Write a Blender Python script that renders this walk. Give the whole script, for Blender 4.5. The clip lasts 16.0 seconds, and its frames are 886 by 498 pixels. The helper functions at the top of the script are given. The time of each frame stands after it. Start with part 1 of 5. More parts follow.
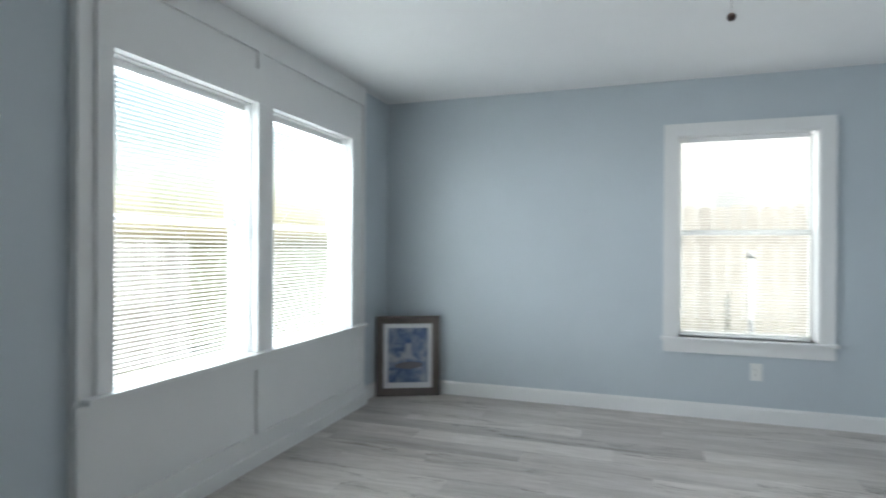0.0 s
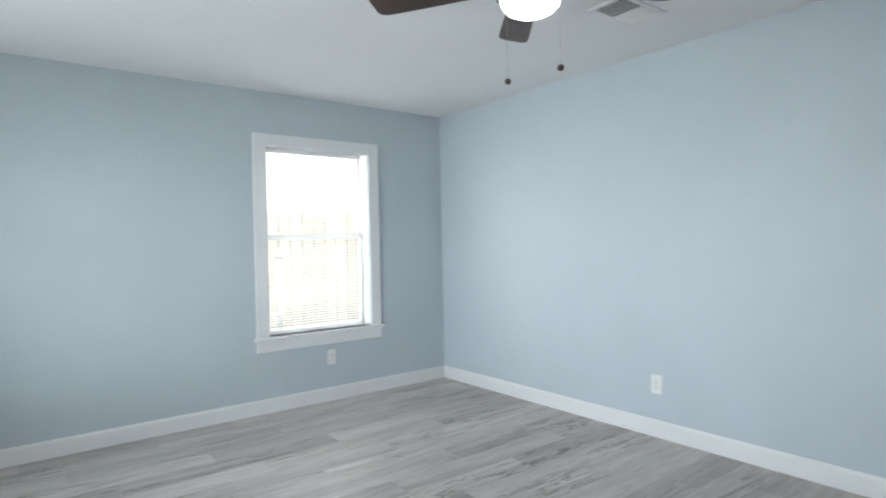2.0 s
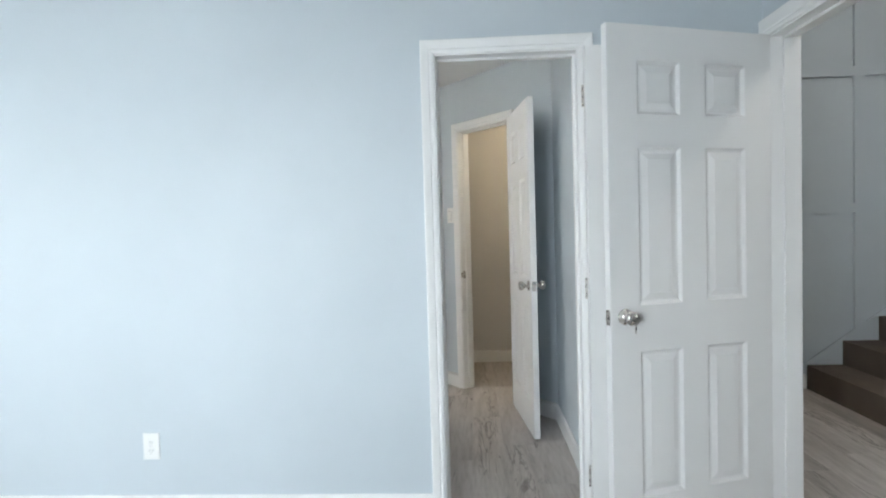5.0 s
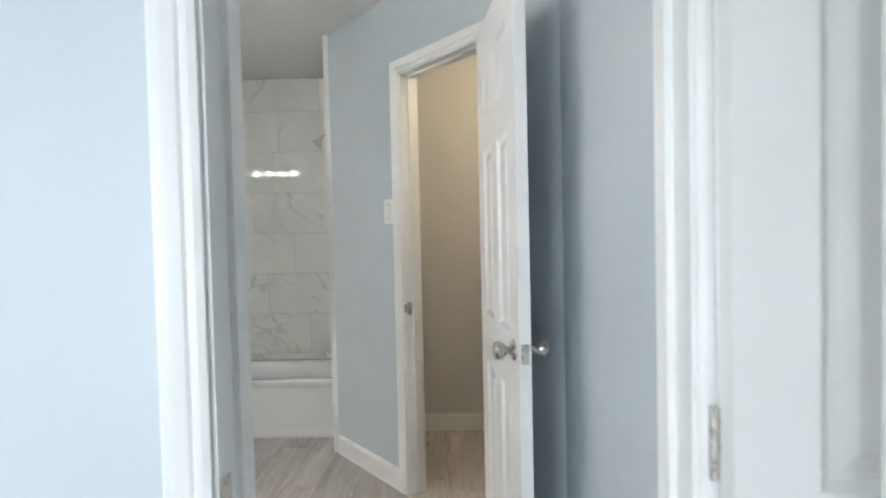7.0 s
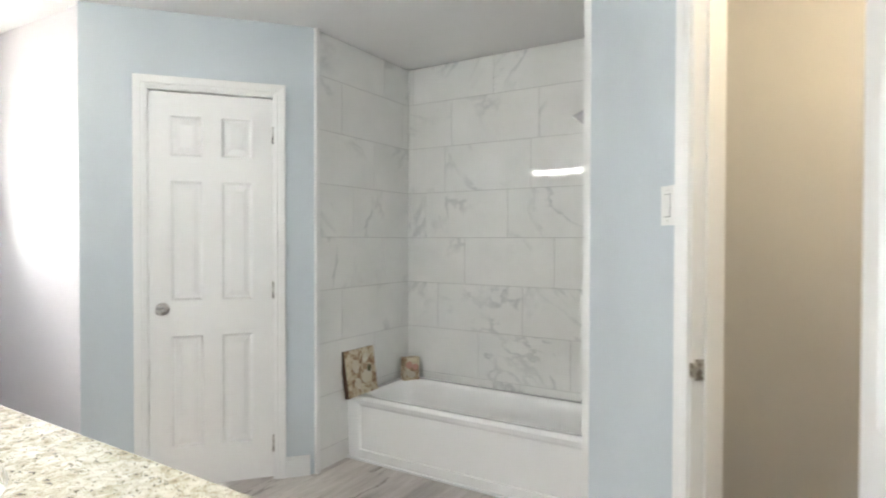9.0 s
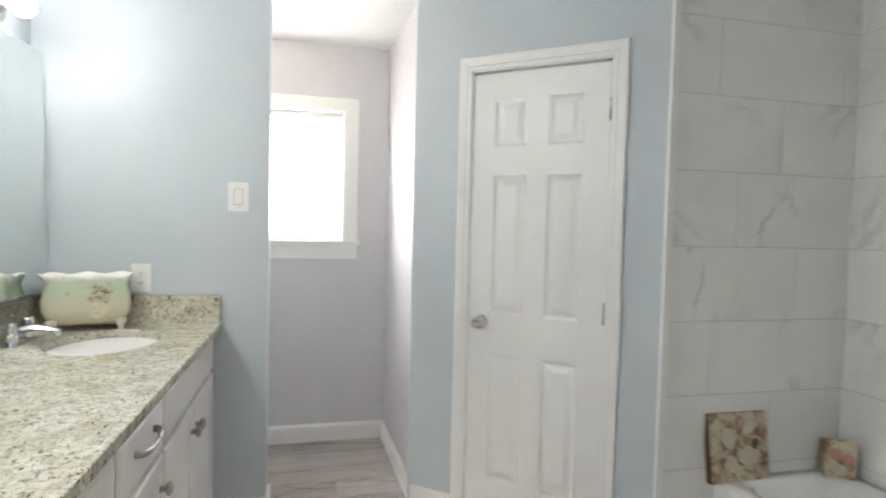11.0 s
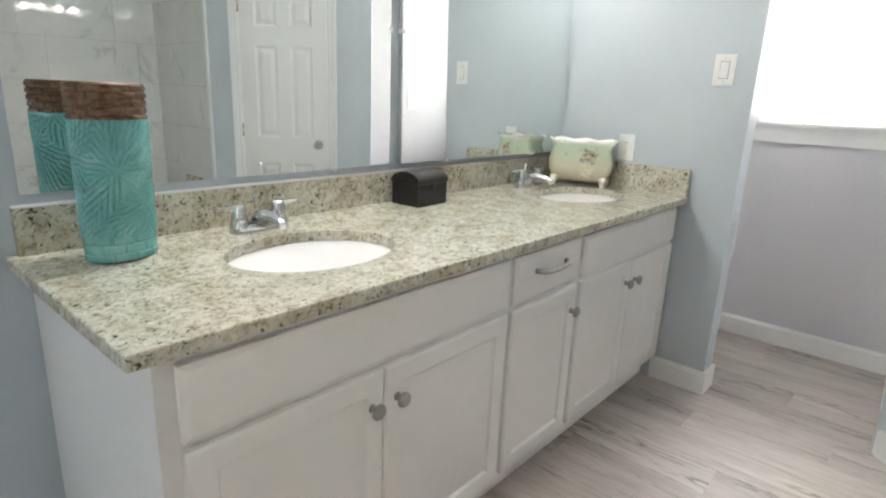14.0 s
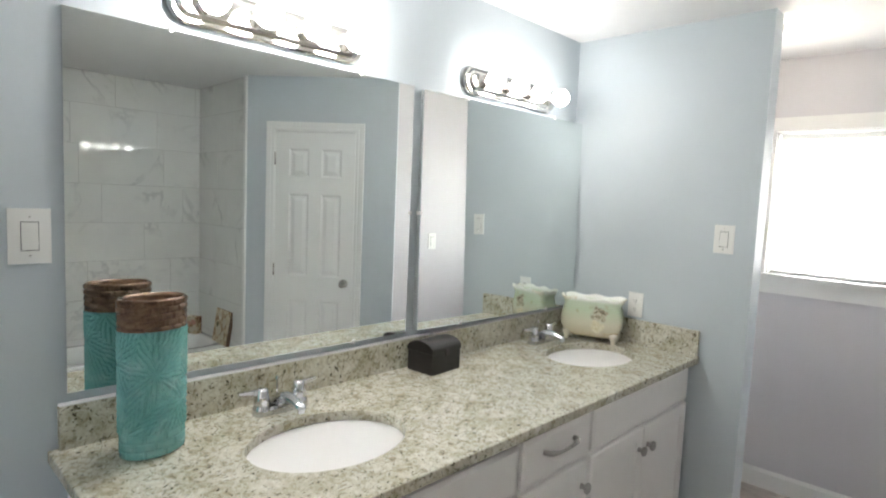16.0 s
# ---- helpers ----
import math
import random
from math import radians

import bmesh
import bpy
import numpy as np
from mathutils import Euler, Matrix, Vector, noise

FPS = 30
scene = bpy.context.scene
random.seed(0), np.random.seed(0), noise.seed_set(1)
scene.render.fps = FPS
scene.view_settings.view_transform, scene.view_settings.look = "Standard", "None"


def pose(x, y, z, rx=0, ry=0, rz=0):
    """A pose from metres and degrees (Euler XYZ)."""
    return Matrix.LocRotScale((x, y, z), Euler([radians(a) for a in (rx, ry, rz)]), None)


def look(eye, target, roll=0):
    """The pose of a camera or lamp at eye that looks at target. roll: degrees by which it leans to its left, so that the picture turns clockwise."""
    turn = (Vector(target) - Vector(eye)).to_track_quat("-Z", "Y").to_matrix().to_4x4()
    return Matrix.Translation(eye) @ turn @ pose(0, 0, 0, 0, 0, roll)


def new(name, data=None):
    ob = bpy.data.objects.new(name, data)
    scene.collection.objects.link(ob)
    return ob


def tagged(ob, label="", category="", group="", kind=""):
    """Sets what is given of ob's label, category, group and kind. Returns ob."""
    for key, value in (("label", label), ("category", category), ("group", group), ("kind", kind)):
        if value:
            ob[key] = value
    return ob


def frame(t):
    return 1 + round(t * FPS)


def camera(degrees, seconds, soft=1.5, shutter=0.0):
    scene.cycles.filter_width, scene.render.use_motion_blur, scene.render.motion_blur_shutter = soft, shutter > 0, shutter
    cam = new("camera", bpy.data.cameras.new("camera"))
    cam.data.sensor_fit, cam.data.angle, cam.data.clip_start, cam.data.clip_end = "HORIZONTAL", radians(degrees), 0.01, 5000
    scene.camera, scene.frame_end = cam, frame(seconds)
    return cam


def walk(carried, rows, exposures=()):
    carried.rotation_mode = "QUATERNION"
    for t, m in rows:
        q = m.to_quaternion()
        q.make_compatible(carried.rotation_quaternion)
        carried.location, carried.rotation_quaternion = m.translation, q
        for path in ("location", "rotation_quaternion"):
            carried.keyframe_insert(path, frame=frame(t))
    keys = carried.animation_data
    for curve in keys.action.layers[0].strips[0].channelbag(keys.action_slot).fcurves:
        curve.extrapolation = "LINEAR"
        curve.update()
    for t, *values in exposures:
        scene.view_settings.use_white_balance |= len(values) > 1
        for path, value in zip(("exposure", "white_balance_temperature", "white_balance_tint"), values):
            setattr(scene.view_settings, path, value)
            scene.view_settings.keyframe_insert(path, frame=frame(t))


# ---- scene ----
cam = camera(75.8, 16.0, soft=1.9, shutter=0.4)
PATH = [
    (0, (-0.043, 0.102, 1.208), (-0.689, 1.994, 1.202), 0.3),
    (0.5, (-0.441, 0.145, 1.194), (-0.439, 2.145, 1.188), -0.2),
    (1, (-0.81, 0.179, 1.224), (-0.343, 2.124, 1.214), -0.6),
    (1.5, (-1.133, 0.221, 1.247), (-0.23, 2.005, 1.227), -0.9),
    (2, (-1.354, 0.349, 1.264), (-0.127, 1.928, 1.239), -1.2),
    (2.5, (-1.508, 0.437, 1.269), (0.011, 1.737, 1.233), -1.4),
    (3, (-1.639, 0.558, 1.283), (0.114, 1.52, 1.235), -1.6),
    (3.5, (-1.618, 0.637, 1.271), (0.275, 1.28, 1.216), -1.7),
    (4, (-1.393, 0.736, 1.277), (0.567, 1.128, 1.214), -1.8),
    (4.5, (-1.032, 0.857, 1.272), (0.956, 1.065, 1.197), -1.9),
    (4.7, (-0.86, 0.888, 1.292), (1.133, 1.038, 1.21), -1.9),
    (6.8, (1.05, 0.723, 1.277), (3.049, 0.742, 1.213), -1.3),
    (7, (1.186, 0.702, 1.278), (3.184, 0.76, 1.218), -1.3),
    (7.5, (1.505, 0.693, 1.273), (3.49, 0.934, 1.225), -1.1),
    (8, (1.764, 0.683, 1.261), (3.702, 1.174, 1.226), -0.8),
    (8.5, (1.975, 0.675, 1.266), (3.809, 1.472, 1.24), -0.4),
    (8.7, (2.051, 0.694, 1.269), (3.841, 1.586, 1.242), -0.2),
    (10.8, (3.034, 0.947, 1.362), (3.644, 2.85, 1.281), 1.4),
    (11, (3.109, 1.016, 1.354), (3.578, 2.958, 1.27), 1.4),
    (11.5, (3.323, 1.163, 1.329), (3.287, 3.161, 1.245), 1.3),
    (12, (3.439, 1.163, 1.335), (2.954, 3.101, 1.228), 1.4),
    (12.5, (3.496, 1.109, 1.356), (2.668, 2.925, 1.223), 1.6),
    (13, (3.54, 1.05, 1.374), (2.439, 2.71, 1.184), 1.8),
    (13.5, (3.596, 1.023, 1.361), (2.344, 2.543, 1.012), 2.2),
    (14, (3.605, 1.004, 1.315), (2.338, 2.458, 0.785), 2.5),
    (14.5, (3.608, 0.995, 1.387), (2.337, 2.41, 0.769), 2.7),
    (15, (3.621, 0.979, 1.501), (2.323, 2.386, 0.922), 2.7),
    (15.5, (3.662, 0.969, 1.555), (2.303, 2.394, 1.203), 2.3),
    (16, (3.678, 0.969, 1.579), (2.294, 2.402, 1.404), 2.5),
]
EXPOSURES = [(0.0, 0.36), (0.5, 0.14), (1.0, 0.16), (1.5, 0.38), (2.0, 0.58), (3.0, 0.79), (4.7, 1.13), (6.8, 1.38), (7.5, 1.66), (8.0, 1.98), (8.7, 2.05), (10.8, 1.74), (11.5, 1.68), (12.5, 1.48), (13.5, 1.58), (14.0, 1.76), (14.5, 2.03), (15.2, 1.87), (16.0, 1.46)]
walk(cam, [(t, look(eye, target, roll)) for t, eye, target, roll in PATH], EXPOSURES)

WB0, WB1 = 1.905, 2.03        # wall between bedroom and bathroom
YN, YS, XW = 4.555, -0.36, -2.07   # bedroom north, south, west wall faces
H = 2.425                     # ceiling height

# ---------- world and lights ----------
world = bpy.data.worlds.new("sky")
scene.world = world
world.use_nodes = True
wn = world.node_tree.nodes
sky = wn.new("ShaderNodeTexSky")
sky.sky_type = "NISHITA"
sky.sun_disc = False
sky.air_density, sky.dust_density, sky.ozone_density = 1.6, 2.0, 0.2
sky.sun_elevation, sky.sun_rotation = radians(52), radians(150)
world.node_tree.links.new(sky.outputs[0], wn["Background"].inputs[0])
wn["Background"].inputs[1].default_value = 0.15


def lamp(name, kind, m, energy, color, **more):
    data = bpy.data.lights.new(name, kind)
    data.energy, data.color = energy, color
    for key, value in more.items():
        if key == "size":
            data.shape, data.size = "RECTANGLE", value
        elif key == "size_y":
            data.size_y = value
        elif key == "angle":
            data.angle = value
        elif key == "spread":
            data.spread = value
        elif key == "radius":
            data.shadow_soft_size = value
    ob = new(name, data)
    ob.matrix_world = m
    return ob


lamp("sun", "SUN", look((4, -9, 12), (0, 0, 0)), 5.0, (1.0, 0.96, 0.90), angle=radians(0.6))
# area lamps outside the panes that stand in for the sky's daylight at the windows
lamp("window_light", "AREA", look((-2.70, 2.95, 1.34), (-1.0, 2.80, 1.02)), 205, (0.83, 0.915, 1.0), size=3.6, size_y=2.2, spread=radians(156))
# this lamp also lays a white veil over the view outside
lamp("window_light", "AREA", look((0.68, 4.78, 1.35), (0.68, 0.0, 0.6)), 14, (0.95, 0.97, 1.0), size=1.1, size_y=1.7)
lamp("window_light", "AREA", look((3.06, 4.80, 1.65), (3.06, 0, 1.0)), 26, (1.0, 0.95, 0.93), size=0.9, size_y=1.1, spread=radians(130))

# ---------- materials ----------
def material(name):
    m = bpy.data.materials.new(name)
    m.use_nodes = True
    nt = m.node_tree
    return m, nt, nt.nodes["Principled BSDF"]


def node(nt, kind, **values):
    n = nt.nodes.new(kind)
    for key, value in values.items():
        n.inputs[key.replace("_", " ")].default_value = value
    return n


def coords(nt, scale=(1, 1, 1), turn=(0, 0, 0), world_space=True):
    mapping = nt.nodes.new("ShaderNodeMapping")
    mapping.inputs["Scale"].default_value = scale
    mapping.inputs["Rotation"].default_value = turn
    if world_space:
        src = nt.nodes.new("ShaderNodeNewGeometry").outputs["Position"]
    else:
        src = nt.nodes.new("ShaderNodeTexCoord").outputs["Object"]
    nt.links.new(src, mapping.inputs[0])
    return mapping.outputs[0]


def ramp(nt, fac, stops):
    r = nt.nodes.new("ShaderNodeValToRGB")
    while len(r.color_ramp.elements) < len(stops):
        r.color_ramp.elements.new(0.5)
    for e, (p, c) in zip(r.color_ramp.elements, stops):
        e.position, e.color = p, (*c, 1)
    nt.links.new(fac, r.inputs[0])
    return r.outputs[0]


def mix(nt, fac, a, b, mode="MIX"):
    n = nt.nodes.new("ShaderNodeMix")
    n.data_type, n.blend_type = "RGBA", mode
    for sock, v in ((n.inputs[0], fac), (n.inputs[6], a), (n.inputs[7], b)):
        if isinstance(v, (int, float)):
            sock.default_value = v
        elif isinstance(v, tuple):
            sock.default_value = (*v, 1)
        else:
            nt.links.new(v, sock)
    return n.outputs[2]


def noise_tex(nt, vec, scale, detail=4, rough=0.55, distort=0.0):
    n = node(nt, "ShaderNodeTexNoise", Scale=scale, Detail=detail, Roughness=rough, Distortion=distort)
    nt.links.new(vec, n.inputs["Vector"])
    return n.outputs["Fac"]


def bump(nt, bsdf, height, strength, distance=0.002):
    b = node(nt, "ShaderNodeBump", Strength=strength, Distance=distance)
    nt.links.new(height, b.inputs["Height"])
    nt.links.new(b.outputs[0], bsdf.inputs["Normal"])


def painted(name, color, rough=0.5, spread=0.05, texture=0.15, grain=160, dist=0.002):
    """Paint with faint large patches, fine roller texture and uneven gloss."""
    m, nt, p = material(name)
    v = coords(nt)
    large = noise_tex(nt, v, 1.7, 3)
    dark = tuple(c * (1 - spread) for c in color)
    light = tuple(min(1, c * (1 + spread * 0.6)) for c in color)
    nt.links.new(ramp(nt, large, [(0.3, dark), (0.7, light)]), p.inputs["Base Color"])
    fine = noise_tex(nt, v, grain, 3, 0.6)
    bump(nt, p, fine, texture, dist)
    nt.links.new(ramp(nt, noise_tex(nt, v, 9, 4), [(0.3, (rough - 0.06,) * 3), (0.7, (rough + 0.06,) * 3)]), p.inputs["Roughness"])
    return m


def metal(name, color, rough):
    m, nt, p = material(name)
    p.inputs["Base Color"].default_value = (*color, 1)
    p.inputs["Metallic"].default_value = 1
    nt.links.new(ramp(nt, noise_tex(nt, coords(nt), 60, 3), [(0.3, (rough * 0.7,) * 3), (0.7, (rough * 1.3,) * 3)]), p.inputs["Roughness"])
    return m


def plain(name, color, rough=0.5, **more):
    m, nt, p = material(name)
    p.inputs["Base Color"].default_value = (*color, 1)
    p.inputs["Roughness"].default_value = rough
    for key, value in more.items():
        p.inputs[key.replace("_", " ")].default_value = value
    return m


def glowing(name, color, strength):
    m, nt, p = material(name)
    p.inputs["Base Color"].default_value = (0.9, 0.9, 0.88, 1)
    p.inputs["Emission Color"].default_value = (*color, 1)
    p.inputs["Emission Strength"].default_value = strength
    p.inputs["Roughness"].default_value = 0.25
    return m


BLUE = painted("blue_wall_paint", (0.545, 0.60, 0.635), 0.5, 0.03, 0.12, 140)
LILAC = painted("lilac_grey_wall_paint", (0.615, 0.603, 0.63), 0.5, 0.03, 0.12, 140)
BEIGE = painted("beige_wall_paint", (0.62, 0.60, 0.58), 0.5, 0.03, 0.12, 140)
CEIL = painted("white_ceiling_paint", (0.84, 0.84, 0.84), 0.75, 0.02, 0.45, 70, 0.004)
TRIM = painted("white_trim_paint", (0.82, 0.82, 0.81), 0.45, 0.02, 0.02, 60)
DOORW = painted("white_door_paint", (0.83, 0.83, 0.82), 0.42, 0.02, 0.04, 90)
CABINET = painted("white_cabinet_paint", (0.84, 0.83, 0.82), 0.42, 0.02, 0.04, 60)
PLASTIC = plain("white_plastic", (0.82, 0.82, 0.80), 0.3)
SLAT = plain("white_vinyl", (0.85, 0.85, 0.84), 0.4)


def slat_material():
    m, nt, p = material("thin_translucent_vinyl_slat")
    p.inputs["Base Color"].default_value = (0.86, 0.86, 0.85, 1)
    p.inputs["Roughness"].default_value = 0.4
    tr = nt.nodes.new("ShaderNodeBsdfTranslucent")
    tr.inputs[0].default_value = (0.9, 0.9, 0.88, 1)
    both = nt.nodes.new("ShaderNodeMixShader")
    both.inputs[0].default_value = 0.7
    nt.links.new(p.outputs[0], both.inputs[1])
    nt.links.new(tr.outputs[0], both.inputs[2])
    nt.links.new(both.outputs[0], nt.nodes["Material Output"].inputs[0])
    return m


THINSLAT = slat_material()
NICKEL = metal("brushed_nickel", (0.55, 0.53, 0.50), 0.28)
SATIN = metal("satin_nickel", (0.40, 0.385, 0.37), 0.34)
PLATE = metal("polished_nickel", (0.70, 0.68, 0.65), 0.10)
CHROME = metal("chrome", (0.66, 0.67, 0.69), 0.05)
PORCELAIN = plain("white_porcelain", (0.71, 0.71, 0.705), 0.12, Coat_Weight=0.5, Coat_Roughness=0.05)
ENAMEL = plain("white_tub_enamel", (0.88, 0.88, 0.875), 0.14, Coat_Weight=0.5, Coat_Roughness=0.05)
# flat black for the darkness inside holes that are not cut
BLACK = plain("black_hole_shade", (0.02, 0.02, 0.02), 0.6)
FANWOOD = painted("dark_walnut_blade", (0.055, 0.028, 0.022), 0.35, 0.4, 0.1, 40)
BULB = glowing("lit_bulb_glass", (1.0, 0.97, 0.94), 29.0)
DIMBULB = glowing("lit_softer_bulb_glass", (1.0, 0.97, 0.94), 12.5)
GLOBE = glowing("lit_opal_glass", (1.0, 0.90, 0.74), 5.0)
WARMBULB = glowing("lit_warm_bulb", (1.0, 0.80, 0.53), 128.0)
DARKBOX = painted("black_leather", (0.018, 0.015, 0.014), 0.45, 0.3, 0.5, 300)
GAP_SHADE = plain("grey_gap_shade", (0.2, 0.2, 0.2), 0.7)


def mirror_material():
    m, nt, p = material("mirror_glass")
    p.inputs["Base Color"].default_value = (0.86, 0.90, 0.89, 1)
    p.inputs["Metallic"].default_value = 1
    p.inputs["Roughness"].default_value = 0.0
    return m


def glass_material():
    m, nt, p = material("window_glass")
    out = nt.nodes["Material Output"]
    clear = nt.nodes.new("ShaderNodeBsdfTransparent")
    clear.inputs[0].default_value = (0.96, 0.98, 0.97, 1)
    gloss = nt.nodes.new("ShaderNodeBsdfGlossy")
    gloss.inputs["Roughness"].default_value = 0.02
    both = nt.nodes.new("ShaderNodeMixShader")
    both.inputs[0].default_value = 0.05
    nt.links.new(clear.outputs[0], both.inputs[1])
    nt.links.new(gloss.outputs[0], both.inputs[2])
    nt.links.new(both.outputs[0], out.inputs[0])
    return m


MIRROR, GLASS = mirror_material(), glass_material()


def floor_material():
    m, nt, p = material("grey_oak_plank")
    info = nt.nodes.new("ShaderNodeObjectInfo")
    rnd = info.outputs["Random"]
    shift = nt.nodes.new("ShaderNodeVectorMath")
    shift.operation = "MULTIPLY_ADD"
    comb = nt.nodes.new("ShaderNodeCombineXYZ")
    for i in range(3):
        nt.links.new(rnd, comb.inputs[i])
    shift.inputs[1].default_value = (37, 19, 11)
    nt.links.new(comb.outputs[0], shift.inputs[0])
    nt.links.new(coords(nt, (0.8, 6.5, 1)), shift.inputs[2])
    v = shift.outputs[0]
    streak = noise_tex(nt, v, 0.9, 5, 0.6, 0.5)
    fine = noise_tex(nt, v, 7, 5, 0.7, 0.2)
    crack = noise_tex(nt, v, 1.5, 6, 0.62, 1.1)
    where = noise_tex(nt, v, 0.8, 2)
    base = ramp(nt, streak, [(0.28, (0.36, 0.33, 0.305)), (0.44, (0.51, 0.475, 0.445)), (0.60, (0.60, 0.565, 0.535)), (0.8, (0.66, 0.63, 0.60))])
    grain = ramp(nt, fine, [(0.32, (0.80, 0.79, 0.78)), (0.6, (1, 1, 1))])
    line = ramp(nt, crack, [(0.475, (1, 1, 1)), (0.497, (0.42, 0.40, 0.38)), (0.503, (0.42, 0.40, 0.38)), (0.53, (1, 1, 1))])
    mask = ramp(nt, where, [(0.50, (0, 0, 0)), (0.62, (1, 1, 1))])
    tone = ramp(nt, rnd, [(0.0, (0.80, 0.79, 0.79)), (0.35, (0.96, 0.95, 0.95)), (1.0, (1.07, 1.06, 1.05))])
    col = mix(nt, 1.0, mix(nt, 1.0, base, grain, "MULTIPLY"), tone, "MULTIPLY")
    col = mix(nt, 1.0, col, mix(nt, mask, (1, 1, 1), line), "MULTIPLY")
    nt.links.new(col, p.inputs["Base Color"])
    nt.links.new(ramp(nt, fine, [(0.3, (0.50,) * 3), (0.7, (0.38,) * 3)]), p.inputs["Roughness"])
    bump(nt, p, fine, 0.10, 0.001)
    return m


def granite_material():
    m, nt, p = material("speckled_cream_granite")
    v = coords(nt)
    blotch = noise_tex(nt, v, 46, 6, 0.74, 0.7)
    base = ramp(nt, blotch, [(0.30, (0.28, 0.24, 0.165)), (0.40, (0.46, 0.425, 0.325)), (0.49, (0.60, 0.58, 0.485)), (0.60, (0.70, 0.69, 0.61)), (0.74, (0.76, 0.755, 0.70))])
    spots = noise_tex(nt, coords(nt, (1.0, 0.62, 0.62), (0.2, 0.1, 0.5)), 120, 4, 0.66, 0.9)
    dark = ramp(nt, spots, [(0.350, (0.07, 0.06, 0.048)), (0.385, (0.38, 0.35, 0.28)), (0.425, (1, 1, 1))])
    soft = ramp(nt, noise_tex(nt, v, 11, 3), [(0.36, (0.80, 0.78, 0.70)), (0.56, (1, 1, 1))])
    nt.links.new(mix(nt, 1.0, mix(nt, 1.0, base, dark, "MULTIPLY"), soft, "MULTIPLY"), p.inputs["Base Color"])
    p.inputs["Roughness"].default_value = 0.18
    bump(nt, p, spots, 0.03, 0.001)
    return m


def marble_tile_material():
    m, nt, p = material("white_marble_tile")
    info = nt.nodes.new("ShaderNodeObjectInfo")
    shift = nt.nodes.new("ShaderNodeVectorMath")
    shift.operation = "MULTIPLY_ADD"
    comb = nt.nodes.new("ShaderNodeCombineXYZ")
    for i in range(3):
        nt.links.new(info.outputs["Random"], comb.inputs[i])
    shift.inputs[1].default_value = (23, 31, 17)
    nt.links.new(comb.outputs[0], shift.inputs[0])
    nt.links.new(coords(nt, (1, 1, 1), (0.5, 0.6, 0.3)), shift.inputs[2])
    v = shift.outputs[0]
    vein = noise_tex(nt, v, 1.25, 8, 0.58, 0.9)
    veins = ramp(nt, vein, [(0.475, (1, 1, 1)), (0.497, (0.78, 0.79, 0.795)), (0.503, (0.78, 0.79, 0.795)), (0.52, (1, 1, 1))])
    mask = ramp(nt, noise_tex(nt, v, 2.4, 3), [(0.48, (0, 0, 0)), (0.62, (1, 1, 1))])
    veins2 = mix(nt, mask, (1, 1, 1), veins)
    cloud = ramp(nt, noise_tex(nt, v, 3.5, 4), [(0.3, (0.79, 0.795, 0.775)), (0.7, (0.86, 0.86, 0.84))])
    nt.links.new(mix(nt, 1.0, cloud, veins2, "MULTIPLY"), p.inputs["Base Color"])
    p.inputs["Roughness"].default_value = 0.004
    return m


FLOOR, GRANITE, TILE = floor_material(), granite_material(), marble_tile_material()
GROUT = painted("grey_grout", (0.50, 0.50, 0.48), 0.8, 0.1, 0.3, 200)

# ---------- mesh helpers ----------
def finish(name, bm, mat, bevel=0.0, smooth=False):
    me = bpy.data.meshes.new(name)
    if bevel > 0:
        bmesh.ops.bevel(bm, geom=[e for e in bm.edges if len(e.link_faces) == 2 and e.calc_face_angle(0) > 0.6], offset=bevel, segments=2, affect="EDGES", profile=0.5, clamp_overlap=True)
    bmesh.ops.recalc_face_normals(bm, faces=bm.faces[:])
    bm.to_mesh(me)
    bm.free()
    me.materials.append(mat)
    if smooth:
        for f in me.polygons:
            f.use_smooth = True
    return me


def part(name, bm, mat, parent=None, label="", bevel=0.0, smooth=False, m=None):
    ob = new(name, finish(name, bm, mat, bevel, smooth))
    if m is not None:
        ob.matrix_world = m
    if parent is not None:
        ob.parent = parent
    if label:
        ob["label"] = label
    return ob


def thing(name, m, label, category, group="", kind=""):
    ob = new(name)
    ob.empty_display_size = 0.1
    ob.matrix_world = m
    return tagged(ob, label, category, group, kind)


def box(bm, x0, y0, z0, x1, y1, z1):
    vs = [bm.verts.new((x, y, z)) for z in (z0, z1) for y in (y0, y1) for x in (x0, x1)]
    for q in ((0, 2, 3, 1), (4, 5, 7, 6), (0, 1, 5, 4), (1, 3, 7, 5), (3, 2, 6, 7), (2, 0, 4, 6)):
        bm.faces.new([vs[i] for i in q])
    return bm


def boxes(*rows):
    bm = bmesh.new()
    for r in rows:
        box(bm, *r)
    return bm


def lathe(bm, profile, steps=32, sx=1.0, sy=1.0, m=None):
    """Turned shape from (radius, height) pairs, closed at radius 0."""
    rings = []
    for r, z in profile:
        if r < 1e-6:
            rings.append([bm.verts.new((0, 0, z))])
        else:
            rings.append([bm.verts.new((r * sx * math.cos(2 * math.pi * i / steps), r * sy * math.sin(2 * math.pi * i / steps), z)) for i in range(steps)])
    made = [v for r in rings for v in r]
    for a, b in zip(rings, rings[1:]):
        for i in range(steps):
            j = (i + 1) % steps
            q = [a[i % len(a)], a[j % len(a)], b[j % len(b)], b[i % len(b)]]
            q = [v for k, v in enumerate(q) if v not in q[:k]]
            if len(q) > 2:
                bm.faces.new(q)
    if m is not None:
        bmesh.ops.transform(bm, matrix=m, verts=made)
    return bm


